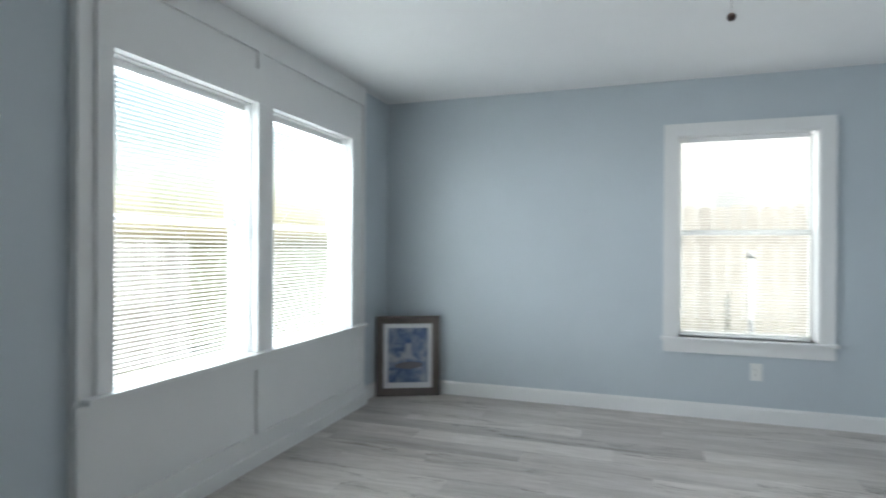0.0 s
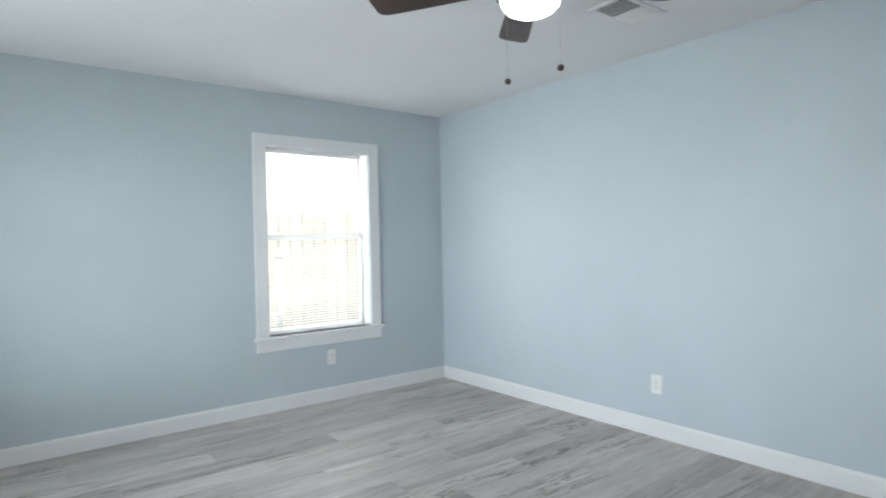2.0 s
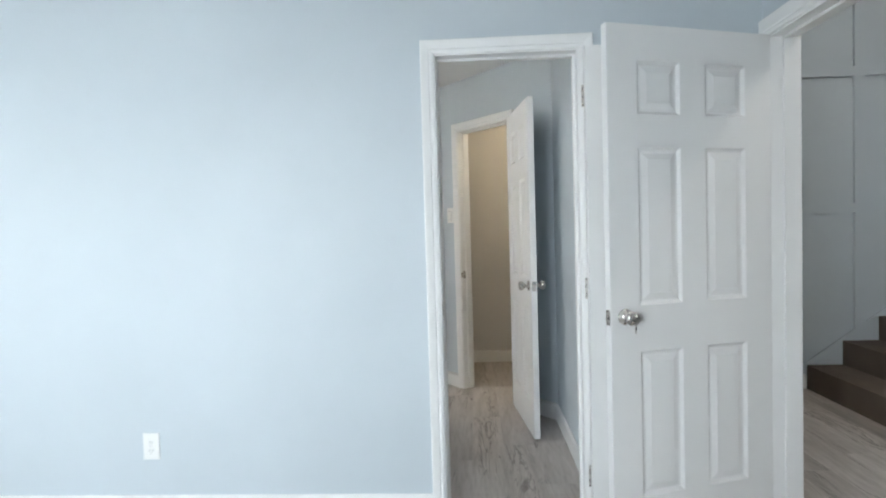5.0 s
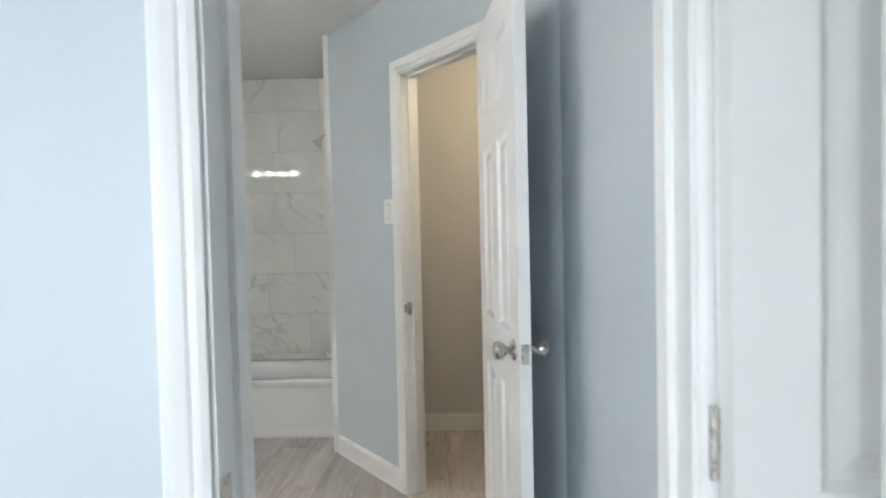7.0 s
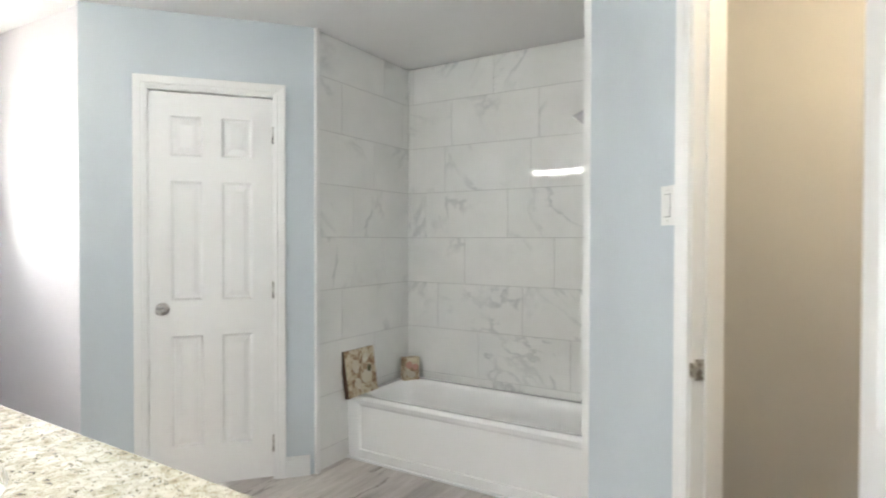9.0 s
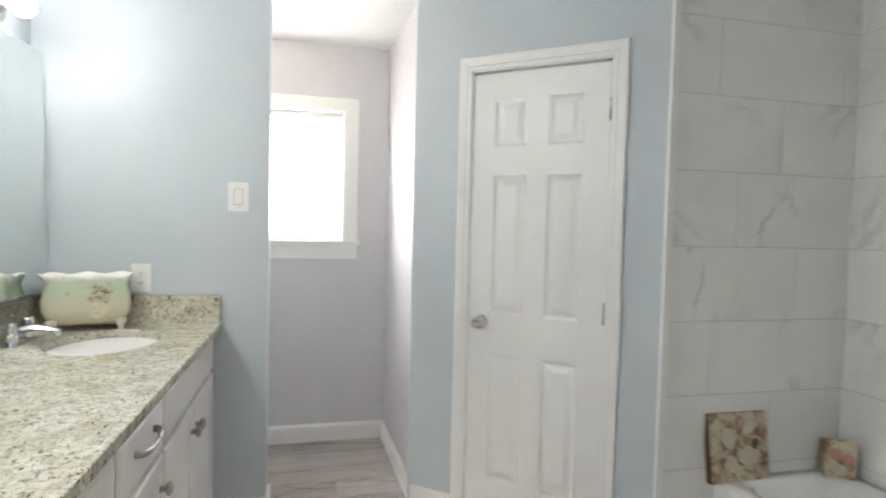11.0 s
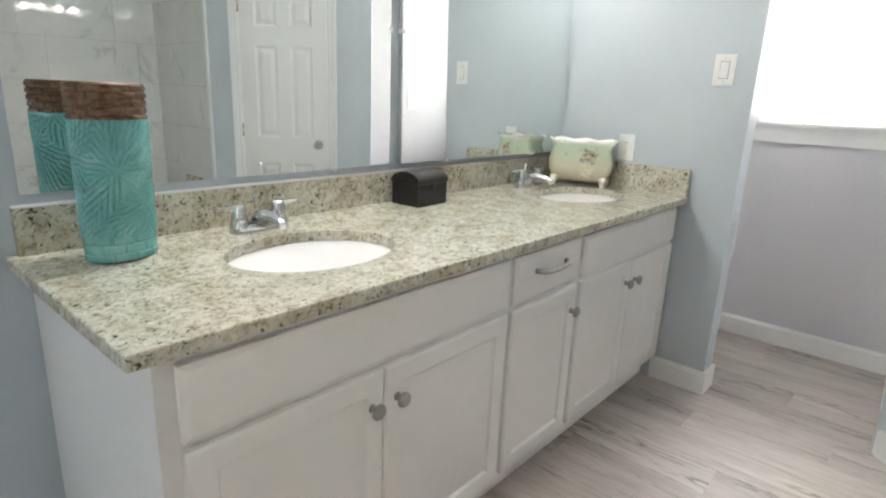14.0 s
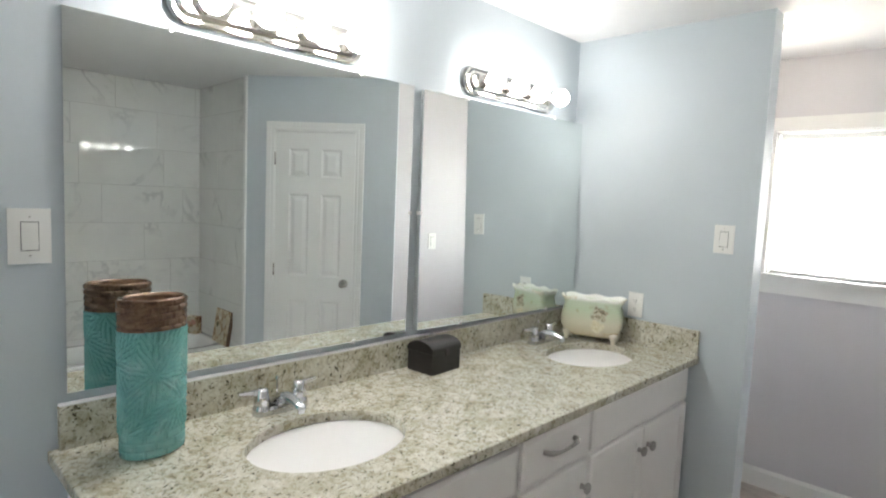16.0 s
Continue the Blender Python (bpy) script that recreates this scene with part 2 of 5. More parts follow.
def tube(bm, points, radius, steps=10):
    """A round bar along points."""
    pts = [Vector(p) for p in points]
    rings = []
    for i, p in enumerate(pts):
        d = (pts[min(i + 1, len(pts) - 1)] - pts[max(i - 1, 0)]).normalized()
        u = d.orthogonal().normalized() if abs(d.z) > 0.9 else d.cross(Vector((0, 0, 1))).normalized()
        w = d.cross(u)
        r = radius[i] if isinstance(radius, (list, tuple)) else radius
        rings.append([bm.verts.new(p + r * (math.cos(2 * math.pi * k / steps) * u + math.sin(2 * math.pi * k / steps) * w)) for k in range(steps)])
    for a, b in zip(rings, rings[1:]):
        for k in range(steps):
            bm.faces.new([a[k], a[(k + 1) % steps], b[(k + 1) % steps], b[k]])
    bm.faces.new(rings[0][::-1])
    bm.faces.new(rings[-1])
    return bm


def along(p0, p1):
    """Pose with x along p0 to p1 and y to its left."""
    a = math.atan2(p1[1] - p0[1], p1[0] - p0[0])
    return Matrix.Translation((p0[0], p0[1], 0)) @ Matrix.Rotation(a, 4, "Z"), math.hypot(p1[0] - p0[0], p1[1] - p0[1])


def wall(name, p0, p1, thick, mat, openings=(), z0=0.0, z1=H, label="", ends=(0, 0)):
    """A wall whose face runs from p0 to p1, with its body to the left of that line, and openings (s0, s1, z0, z1)."""
    m, length = along(p0, p1)
    ss = sorted({-ends[0], length + ends[1], *(v for o in openings for v in o[:2])})
    zs = sorted({z0, z1, *(v for o in openings for v in o[2:])})
    solid = lambda i, j: 0 <= i < len(ss) - 1 and 0 <= j < len(zs) - 1 and not any(o[0] - 1e-6 <= ss[i] and ss[i + 1] <= o[1] + 1e-6 and o[2] - 1e-6 <= zs[j] and zs[j + 1] <= o[3] + 1e-6 for o in openings)
    bm = bmesh.new()
    cache = {}

    def v(i, y, j):
        if (i, y, j) not in cache:
            cache[i, y, j] = bm.verts.new((ss[i], y, zs[j]))
        return cache[i, y, j]

    for i in range(len(ss) - 1):
        for j in range(len(zs) - 1):
            if not solid(i, j):
                continue
            bm.faces.new([v(i, 0, j), v(i + 1, 0, j), v(i + 1, 0, j + 1), v(i, 0, j + 1)])
            bm.faces.new([v(i, thick, j), v(i, thick, j + 1), v(i + 1, thick, j + 1), v(i + 1, thick, j)])
            for di, dj, a, b in ((-1, 0, (i, j), (i, j + 1)), (1, 0, (i + 1, j), (i + 1, j + 1)), (0, -1, (i, j), (i + 1, j)), (0, 1, (i, j + 1), (i + 1, j + 1))):
                if not solid(i + di, j + dj):
                    bm.faces.new([v(a[0], 0, a[1]), v(b[0], 0, b[1]), v(b[0], thick, b[1]), v(a[0], thick, a[1])])
    return tagged(part(name, bm, mat, m=m), label or "painted interior wall", "wall", kind="structure")


def baseboard(p0, p1, h=0.108, t=0.014, mat=None):
    """Baseboard with an eased top edge, standing to the right of the wall line p0 to p1."""
    m, length = along(p0, p1)
    prof = [(0, 0), (-t, 0), (-t, h - 0.016), (-t * 0.55, h - 0.006), (-t * 0.4, h), (0, h)]
    bm = bmesh.new()
    a = [bm.verts.new((0, y, z)) for y, z in prof]
    b = [bm.verts.new((length, y, z)) for y, z in prof]
    for i in range(len(prof)):
        j = (i + 1) % len(prof)
        bm.faces.new([a[i], a[j], b[j], b[i]])
    bm.faces.new(a[::-1])
    bm.faces.new(b)
    return tagged(part("baseboard", bm, mat or TRIM, m=m), "white painted wooden baseboard along the wall", "baseboard", kind="structure")

# ---------- floors, ceilings ----------
def sheet(name, pts, z, mat, label, category, drop):
    bm = bmesh.new()
    lo, hi = sorted((z, z + drop))
    a = [bm.verts.new((x, y, lo)) for x, y in pts]
    b = [bm.verts.new((x, y, hi)) for x, y in pts]
    bm.faces.new(a)
    bm.faces.new(b)
    for i in range(len(pts)):
        j = (i + 1) % len(pts)
        bm.faces.new([a[i], a[j], b[j], b[i]])
    return tagged(part(name, bm, mat), label, category, kind="structure")


HOUSE = [(-2.2, -3.2), (6.0, -3.2), (6.0, 4.7), (-2.2, 4.7)]
subfloor = sheet("floor", HOUSE, -0.006, GROUT, "grey oak-look vinyl plank floor with streaky grain", "floor", -0.15)
HALL_TOP = 3.45
ROOMS = [(-2.2, -0.47), (3.81, -0.47), (3.81, -1.60), (6.0, -1.60), (6.0, 4.7), (-2.2, 4.7)]
sheet("ceiling", ROOMS, H, CEIL, "white lightly textured flat ceiling", "ceiling", 0.12)
sheet("ceiling_hall", [(-0.65, -3.15), (3.9, -3.15), (3.9, -0.45), (-0.65, -0.45)], HALL_TOP, CEIL, "white flat ceiling over the tall stair hall", "ceiling", 0.1)

# ---------- walls ----------
D0, D1 = (4.48, 1.44), (3.16, 0.345)            # slanted closet wall
C0, C1 = (3.624, 3.654), (4.45, 2.94)             # slanted wall with the closed door
CDX = math.hypot(C1[0] - C0[0], C1[1] - C0[1])
DDX = math.hypot(D1[0] - D0[0], D1[1] - D0[1])
WIN_W = ((1.832, 2.741), (2.881, 3.832))        # west windows, along y
WZ = (0.60, 2.00)
WIN_N = (0.233, 1.118, 0.57, 2.02)              # north window, along x
WIN_T = (2.760, 3.33, 1.24, 2.03)               # toilet room window
BD = (0.402, 1.032, 2.045)                       # bathroom doorway, along y
ED = (0.55, 1.86, 2.045)                         # bedroom entry doorway, along x
CD = (0.260, 0.260 + 0.622, 2.045)              # closed door, along C0 to C1
CL = (0.725, 1.312, 2.045)               # closet doorway, along D0 to D1

wall("wall_west", (XW, YS - 0.12), (XW, YN), 0.14, BLUE, [(a - (YS - 0.12), b - (YS - 0.12), *WZ) for a, b in WIN_W], label="blue painted bedroom wall with a pair of windows", ends=(0, 0.14))
wall("wall_north", (XW, YN), (WB0, YN), 0.14, BLUE, [(WIN_N[0] - XW, WIN_N[1] - XW, *WIN_N[2:])], label="blue painted bedroom wall with one window")
wall("wall_bath_side", (WB0, YN), (WB0, YS), WB1 - WB0, BLUE, [(YN - BD[1], YN - BD[0], 0, BD[2])], label="blue painted wall with the bathroom doorway", ends=(0.14, 0.12))
wall("wall_south", (WB0, YS), (XW, YS), 0.12, BLUE, [(WB0 - ED[1], WB0 - ED[0], 0, ED[2])], label="blue painted bedroom wall with the hall doorway")
wall("wall_vanity_end", (WB1, 3.647), (2.948, 3.647), 0.115, BLUE, label="pale blue painted stub wall at the vanity end")
wall("wall_toilet_west", (WB1 + 0.02, 3.762), (WB1 + 0.02, 4.57), 0.02, LILAC, label="lilac grey painted toilet room wall")
wall("wall_toilet_north", (WB1, 4.57), (3.60, 4.57), 0.13, LILAC, [(WIN_T[0] - WB1, WIN_T[1] - WB1, *WIN_T[2:])], label="lilac grey painted wall with a small window", ends=(0, 0.1))
wall("wall_toilet_east", (3.60, 4.57), C0, 0.1, LILAC, label="lilac grey painted toilet room side wall")
wall("wall_slant_door", C0, C1, 0.1, BLUE, [(CD[0], CD[1], 0, CD[2])], label="blue painted slanted wall with a closed door", ends=(0.03, 0))
wall("wall_tub_north", (4.45, 2.96), (5.35, 2.96), 0.1, BLUE, label="wall behind the marble tiles at the tub", ends=(0, 0.1))
wall("wall_tub_east", (5.35, 2.96), (5.35, 1.42), 0.1, BLUE, label="wall behind the marble tiles along the tub", ends=(0.1, 0.1))
wall("wall_tub_south", (5.35, 1.425), (4.48, 1.425), 0.1, BLUE, label="wall behind the marble tiles at the shower end", ends=(0.1, 0))
wall("wall_slant_closet", D0, D1, 0.1, BLUE, [(CL[0], CL[1], 0, CL[2])], label="blue painted slanted wall with the closet doorway")
wall("wall_bath_south", (3.16, 0.345), (WB1, 0.345), 0.1, BLUE, label="blue painted bathroom wall beside the doorway", ends=(0.04, 0))
wall("wall_closet_back", (4.82, 1.33), (4.82, -0.30), 0.1, BEIGE, label="warm lit beige closet wall", ends=(0.0, 0.1))
wall("wall_closet_side", (4.82, -0.30), (3.05, -0.30), 0.1, BEIGE, label="warm lit beige closet wall")
wall("wall_closet_west", (3.05, -0.30), (3.05, 0.245), 0.05, BEIGE, label="beige closet wall")
wall("wall_linen_back", (4.6, 3.9), (5.4, 3.0), 0.05, BEIGE, label="closed-off space behind the slanted wall")
# hall with stairs beyond the entry door
wall("wall_hall_north", (WB0, YS - 0.121), (3.8, YS - 0.121), 0.05, BEIGE, z1=HALL_TOP, label="hall wall")
wall("wall_hall_west", (-0.6, -3.1), (-0.6, YS - 0.12), 0.05, BLUE, z1=HALL_TOP, label="blue hall wall")
wall("wall_hall_south", (3.8, -3.1), (-0.6, -3.1), 0.05, BLUE, z1=HALL_TOP, label="blue hall wall")
wall("wall_stair", (3.8, -1.49), (3.8, -3.1), 0.1, BLUE, z1=HALL_TOP, label="blue board and batten wall beside the stairs")
wall("wall_hall_upper", (-0.6, YS - 0.121), (WB0, YS - 0.121), 0.05, BLUE, z0=H, z1=HALL_TOP, label="blue hall wall above the doorway")
wall("wall_niche_head", (3.8, YS - 0.18), (3.8, -1.49), 0.1, BLUE, z0=H - 0.02, z1=HALL_TOP, label="blue hall wall above the closet opening")
wall("wall_niche_back", (4.9, -0.40), (4.9, -1.7), 0.1, BEIGE, label="warm lit beige wall of the hall closet")
wall("wall_niche_side", (4.9, -1.55), (3.9, -1.55), 0.05, BEIGE, label="beige side wall of the hall closet")

# ---------- trims ----------
def casing_profile(w):
    return [(0, 0), (0.0, 0.009), (0.010, 0.012), (0.018, 0.0125), (0.021, 0.010), (0.026, 0.0135), (w - 0.016, 0.017), (w - 0.004, 0.018), (w, 0.015), (w, 0)]


def door_trim(name, p0, p1, s0, s1, top, thick, w=0.06, sides=(True, True), label="white painted door casing and jamb"):
    """Moulded casing on the chosen faces, jamb lining and stop, for a doorway in the wall from p0 to p1."""
    m, _ = along(p0, p1)
    bm = bmesh.new()
    prof = casing_profile(w)
    for on, sign, base in ((sides[0], -1, 0.0), (sides[1], 1, thick)):
        if not on:
            continue
        cols = []
        r = 0.006
        for cx, cz, dx, dz in ((s0 + r, 0, -1, 0), (s0 + r, top - r, -1, 1), (s1 - r, top - r, 1, 1), (s1 - r, 0, 1, 0)):
            cols.append([bm.verts.new((cx + dx * u, base + sign * h, cz + dz * u)) for u, h in prof])
        for a, b in zip(cols, cols[1:]):
            for i in range(len(prof) - 1):
                bm.faces.new([a[i], a[i + 1], b[i + 1], b[i]])
        bm.faces.new(cols[0])
        bm.faces.new(cols[-1])
    jt = 0.012
    box(bm, s0 - 0.002, -0.001, 0, s0 + jt, thick + 0.001, top - jt)
    box(bm, s1 - jt, -0.001, 0, s1 + 0.002, thick + 0.001, top - jt)
    box(bm, s0 - 0.002, -0.001, top - jt, s1 + 0.002, thick + 0.001, top + 0.002)
    mid = thick * 0.57
    box(bm, s0 + jt, mid - 0.016, 0, s0 + jt + 0.010, mid + 0.016, top - jt - 0.010)
    box(bm, s1 - jt - 0.010, mid - 0.016, 0, s1 - jt, mid + 0.016, top - jt - 0.010)
    box(bm, s0 + jt, mid - 0.016, top - jt - 0.010, s1 - jt, mid + 0.016, top - jt)
    return tagged(part(name, bm, TRIM, m=m), label, "door trim", kind="structure")


door_trim("trim_bath_door", (WB0, YN), (WB0, YS), YN - BD[1], YN - BD[0], BD[2], WB1 - WB0)
door_trim("trim_entry_door", (WB0, YS), (XW, YS), WB0 - ED[1], WB0 - ED[0], ED[2], 0.12, w=0.075)
door_trim("trim_closed_door", C0, C1, CD[0], CD[1], CD[2], 0.1, sides=(True, False))
door_trim("trim_closet_door", D0, D1, CL[0], CL[1], CL[2], 0.1, sides=(True, False))


def at_wall(p0, p1, s, d=0.0):
    """The floor point s along a wall line and d out into the room (to its right)."""
    a = math.atan2(p1[1] - p0[1], p1[0] - p0[0])
    return (p0[0] + s * math.cos(a) + d * math.sin(a), p0[1] + s * math.sin(a) - d * math.cos(a))


for a, b in (((XW, YS), (XW, 1.67)), ((XW, 4.05), (XW, YN)), ((XW, YN), (WB0, YN)), ((WB0, YN - 0.014), (WB0, BD[1] + 0.055)),
             ((WB0, BD[0] - 0.055), (WB0, YS)), ((ED[0] - 0.08, YS), (XW + 0.014, YS)),
             ((2.70, 3.647), (2.948, 3.647)), ((3.60, 4.57 - 0.014), C0), ((2.07, 4.57), (3.60, 4.57)),
             (C0, at_wall(C0, C1, CD[0] - 0.055)), (at_wall(C0, C1, CD[1] + 0.055), at_wall(C0, C1, CDX - 0.03)),
             (at_wall(D0, D1, 0.03), at_wall(D0, D1, CL[0] - 0.055)), (at_wall(D0, D1, CL[1] + 0.055), D1), ((3.16, 0.345), (WB1 + 0.02, 0.345)),
             ((WB1, BD[1] + 0.055), (WB1, 1.345)), ((4.82, 1.2), (4.82, -0.3)), ((4.806, -0.3), (3.1, -0.3)), ((3.8, -1.5), (3.8, -1.6)), ((4.9, -0.5), (4.9, -1.55))):
    baseboard(a, b)
# base returned round the end of the stub wall
bm = boxes((2.948, 3.633, 0, 2.962, 3.775, 0.108))
tagged(part("baseboard", bm, TRIM, bevel=0.004), "white baseboard round the stub wall end", "baseboard", kind="structure")

# ---------- windows ----------
def window(name, m, w, z0, z1, depth, label, side_gaps=(0.014, 0.014), wand=True, casing=0.095, trims=True, slat_turn=18):
    """A double-hung window with casing, stool, apron and closed-down mini blind. Local x along the wall, y out of the room."""
    win = thing(name, m, label, "window", kind="structure")
    fd = 0.09
    if trims:
        c, t = casing, 0.019
        part("window_frame", boxes((-c, -t, z0, 0.0, 0, z1), (w, -t, z0, w + c, 0, z1), (-c, -t - 0.002, z1, w + c, 0, z1 + c * 0.9)), TRIM, win, "flat white window casing", 0.002)
        part("window_sill", boxes((-c - 0.015, -0.045, z0 - 0.022, w + c + 0.015, fd, z0)), TRIM, win, "white window stool", 0.004)
        part("apron", boxes((-c, -t, z0 - 0.108, w + c, 0, z0 - 0.023)), TRIM, win, "white apron board", 0.002)
    else:
        part("window_sill", boxes((0, 0.0, z0 - 0.02, w, fd, z0 + 0.002)), TRIM, win, "", 0.003)
    # lining
    part("lining", boxes((0, 0, z0, 0.008, depth, z1), (w - 0.008, 0, z0, w, depth, z1), (0, 0, z1 - 0.008, w, depth, z1)), TRIM, win)
    zm = (z0 + z1) / 2 + 0.03
    f = 0.035
    part("sash", boxes((0.008, fd, zm - 0.018, w - 0.008, fd + 0.03, zm + 0.018), (0.008, fd, z0, f, fd + 0.03, zm - 0.018), (w - f, fd, z0, w - 0.008, fd + 0.03, zm - 0.018), (f, fd, z0, w - f, fd + 0.03, z0 + f)), PLASTIC, win, "white vinyl lower sash")
    part("sash", boxes((0.008, fd + 0.032, zm - 0.018, f, fd + 0.05, z1 - 0.008), (w - f, fd + 0.032, zm - 0.018, w - 0.008, fd + 0.05, z1 - 0.008), (f, fd + 0.032, z1 - f, w - f, fd + 0.05, z1 - 0.008)), PLASTIC, win, "white vinyl upper sash")
    for a, b, d in ((z0 + f, zm - 0.018, 0.012), (zm, z1 - f, 0.038)):
        pane = part("pane", boxes((f, fd + d, a, w - f, fd + d + 0.004, b)), GLASS, win)
        pane.visible_shadow = False
    blind = thing("window_blind", m, "white vinyl mini blind lowered over the window, slats tilted open", "blind")
    y = 0.045
    g0, g1 = side_gaps
    part("headrail", boxes((g0, y - 0.016, z1 - 0.045, w - g1, y + 0.016, z1 - 0.012)), SLAT, blind, "white metal headrail", 0.002)
    bottom = z0 + 0.005
    part("bottom_rail", boxes((g0, y - 0.012, bottom, w - g1, y + 0.012, bottom + 0.014)), SLAT, blind, "white bottom rail", 0.003)
    bm = bmesh.new()
    n = int((z1 - 0.05 - bottom - 0.02) / 0.0205)
    a = radians(slat_turn)
    for i in range(n):
        zc = bottom + 0.03 + i * 0.0205
        rows = []
        for k, (u, lift) in enumerate(((-0.0122, 0.0), (0, 0.0016), (0.0122, 0.0))):
            yy, zz = y + u * math.cos(a) - lift * math.sin(a), zc + u * math.sin(a) + lift * math.cos(a)
            rows.append([bm.verts.new((x, yy, zz)) for x in (g0, w - g1)])
        for r0, r1 in zip(rows, rows[1:]):
            bm.faces.new([r0[0], r0[1], r1[1], r1[0]])
    tagged(part("slats", bm, THINSLAT, blind, "thin curved white slats"), kind="stuff")
    bm = bmesh.new()
    for x in (0.11, w - 0.11, *((w / 2,) if w > 0.7 else ())):
        tube(bm, [(x, y - 0.0135, z1 - 0.045), (x, y - 0.0135, bottom + 0.005)], 0.0007, 5)
        tube(bm, [(x, y + 0.0135, z1 - 0.045), (x, y + 0.0135, bottom + 0.005)], 0.0007, 5)
    tagged(part("ladder_cords", bm, SLAT, blind), kind="stuff")
    if wand:
        part("tilt_wand", tube(bmesh.new(), [(0.07, y - 0.022, z1 - 0.04), (0.07, y - 0.024, z1 - 0.55)], 0.003, 6), plain("clear_wand", (0.6, 0.6, 0.6), 0.2), blind, "thin clear tilt wand")
    return win


window("window_1", Matrix.Translation((WIN_N[0], YN, 0)), WIN_N[1] - WIN_N[0], WIN_N[2], WIN_N[3], 0.14, "white cased double-hung window with a lowered mini blind", slat_turn=6, side_gaps=(0.024, 0.052))
window("window_2", Matrix.Translation((WIN_T[0], 4.57, 0)), WIN_T[1] - WIN_T[0], WIN_T[2], WIN_T[3], 0.13, "small white cased window with a lowered mini blind", casing=0.085, slat_turn=45)
for k, (a, b) in enumerate(WIN_W):
    m = Matrix.Translation((XW, a, 0)) @ Matrix.Rotation(radians(90), 4, "Z")
    window(f"window_{3 + k}", m, b - a, *WZ, 0.14, "white vinyl window with a lowered mini blind in the panelled wall", trims=False, slat_turn=8, side_gaps=(0.016, 0.022))

# ---------- panelled window wall ----------
px, py0, py1 = XW + 0.03, 1.672, 4.05
pan = thing("window_wall_panelling", Matrix.Identity(4), "white board and batten panelling round the paired windows", "wall panelling", kind="structure")
sheet_rows = [(XW, py0, 0, px, py1, WZ[0]), (XW, py0, WZ[1], px, py1, H - 0.001), (XW, py0, WZ[0], px, WIN_W[0][0], WZ[1]), (XW, WIN_W[0][1], WZ[0], px, WIN_W[1][0], WZ[1]), (XW, WIN_W[1][1], WZ[0], px, py1, WZ[1])]
part("backing_panel", boxes(*sheet_rows), TRIM, pan)
q = px + 0.018
part("top_rail", boxes((px, py0, 2.285, q, py1, H - 0.001)), TRIM, pan, "", 0.002)
part("head_rail", boxes((px, 1.755, WZ[1], q, 3.90, 2.185)), TRIM, pan, "", 0.002)
for y0, y1, z0, z1 in ((py0, 1.700, 0.62, 2.285), (1.755, 1.832, 0.625, 2.0), (2.741, 2.881, 0.625, 2.0), (3.832, 3.905, 0.625, 2.0), (4.025, py1, 0.14, 2.285), (2.745, 2.80, 2.185, 2.285), (2.745, 2.80, 0.17, 0.525), (py0, 1.700, 0.14, 0.525), (3.99, 4.025, 0.17, 0.525)):
    part("batten", boxes((px, y0, z0, q - 0.001, y1, z1)), TRIM, pan, "", 0.002)
part("apron_rail", boxes((px, py0, 0.527, q, py1, 0.598)), TRIM, pan, "", 0.002)
part("window_sill", boxes((XW + 0.002, 1.700, 0.60, q + 0.035, 4.035, 0.623)), TRIM, pan, "continuous white window stool", 0.004)
part("bottom_rail", boxes((px, py0, 0.0, q, py1, 0.17)), TRIM, pan, "", 0.002)
part("base_shoe", boxes((q, py0 - 0.01, 0.0, q + 0.016, py1 + 0.014, 0.075)), TRIM, pan, "", 0.005)

# ---------- doors ----------
def slab(w, h, t=0.035):
    """Six-panel moulded door: hinge edge at x 0, faces at y 0 and t."""
    bm = bmesh.new()
    st, mu = 0.105 * w / 0.62, 0.095 * w / 0.62
    pw = (w - 2 * st - mu) / 2
    xs = [0, st, st + pw, st + pw + mu, w - st, w]
    zs = [0, 0.20, 0.775, 0.955, 1.565, 1.69, 1.895, h]
    rings = [(0.0, 0.0), (0.013, 0.0095), (0.022, 0.0095), (0.046, 0.003)]
    for y, sign in ((0.0, 1), (t, -1)):
        grid = [[bm.verts.new((x, y, z)) for z in zs] for x in xs]
        for i in range(5):
            for j in range(7):
                if i in (1, 3) and j in (1, 3, 5):
                    last = [grid[i][j], grid[i + 1][j], grid[i + 1][j + 1], grid[i][j + 1]]
                    for ins, dep in rings[1:]:
                        ring = [bm.verts.new((x, y + sign * dep, z)) for x, z in ((xs[i] + ins, zs[j] + ins), (xs[i + 1] - ins, zs[j] + ins), (xs[i + 1] - ins, zs[j + 1] - ins), (xs[i] + ins, zs[j + 1] - ins))]
                        for k in range(4):
                            bm.faces.new([last[k], last[(k + 1) % 4], ring[(k + 1) % 4], ring[k]])
                        last = ring
                    bm.faces.new(last)
                else:
                    bm.faces.new([grid[i][j], grid[i + 1][j], grid[i + 1][j + 1], grid[i][j + 1]])
        if sign == 1:
            first = grid
    for i in range(5):
        for j in (0, 7):
            bm.faces.new([first[i][j], first[i + 1][j], grid[i + 1][j], grid[i][j]])
    for j in range(7):
        for i in (0, 5):
            bm.faces.new([first[i][j], first[i][j + 1], grid[i][j + 1], grid[i][j]])
    return bm


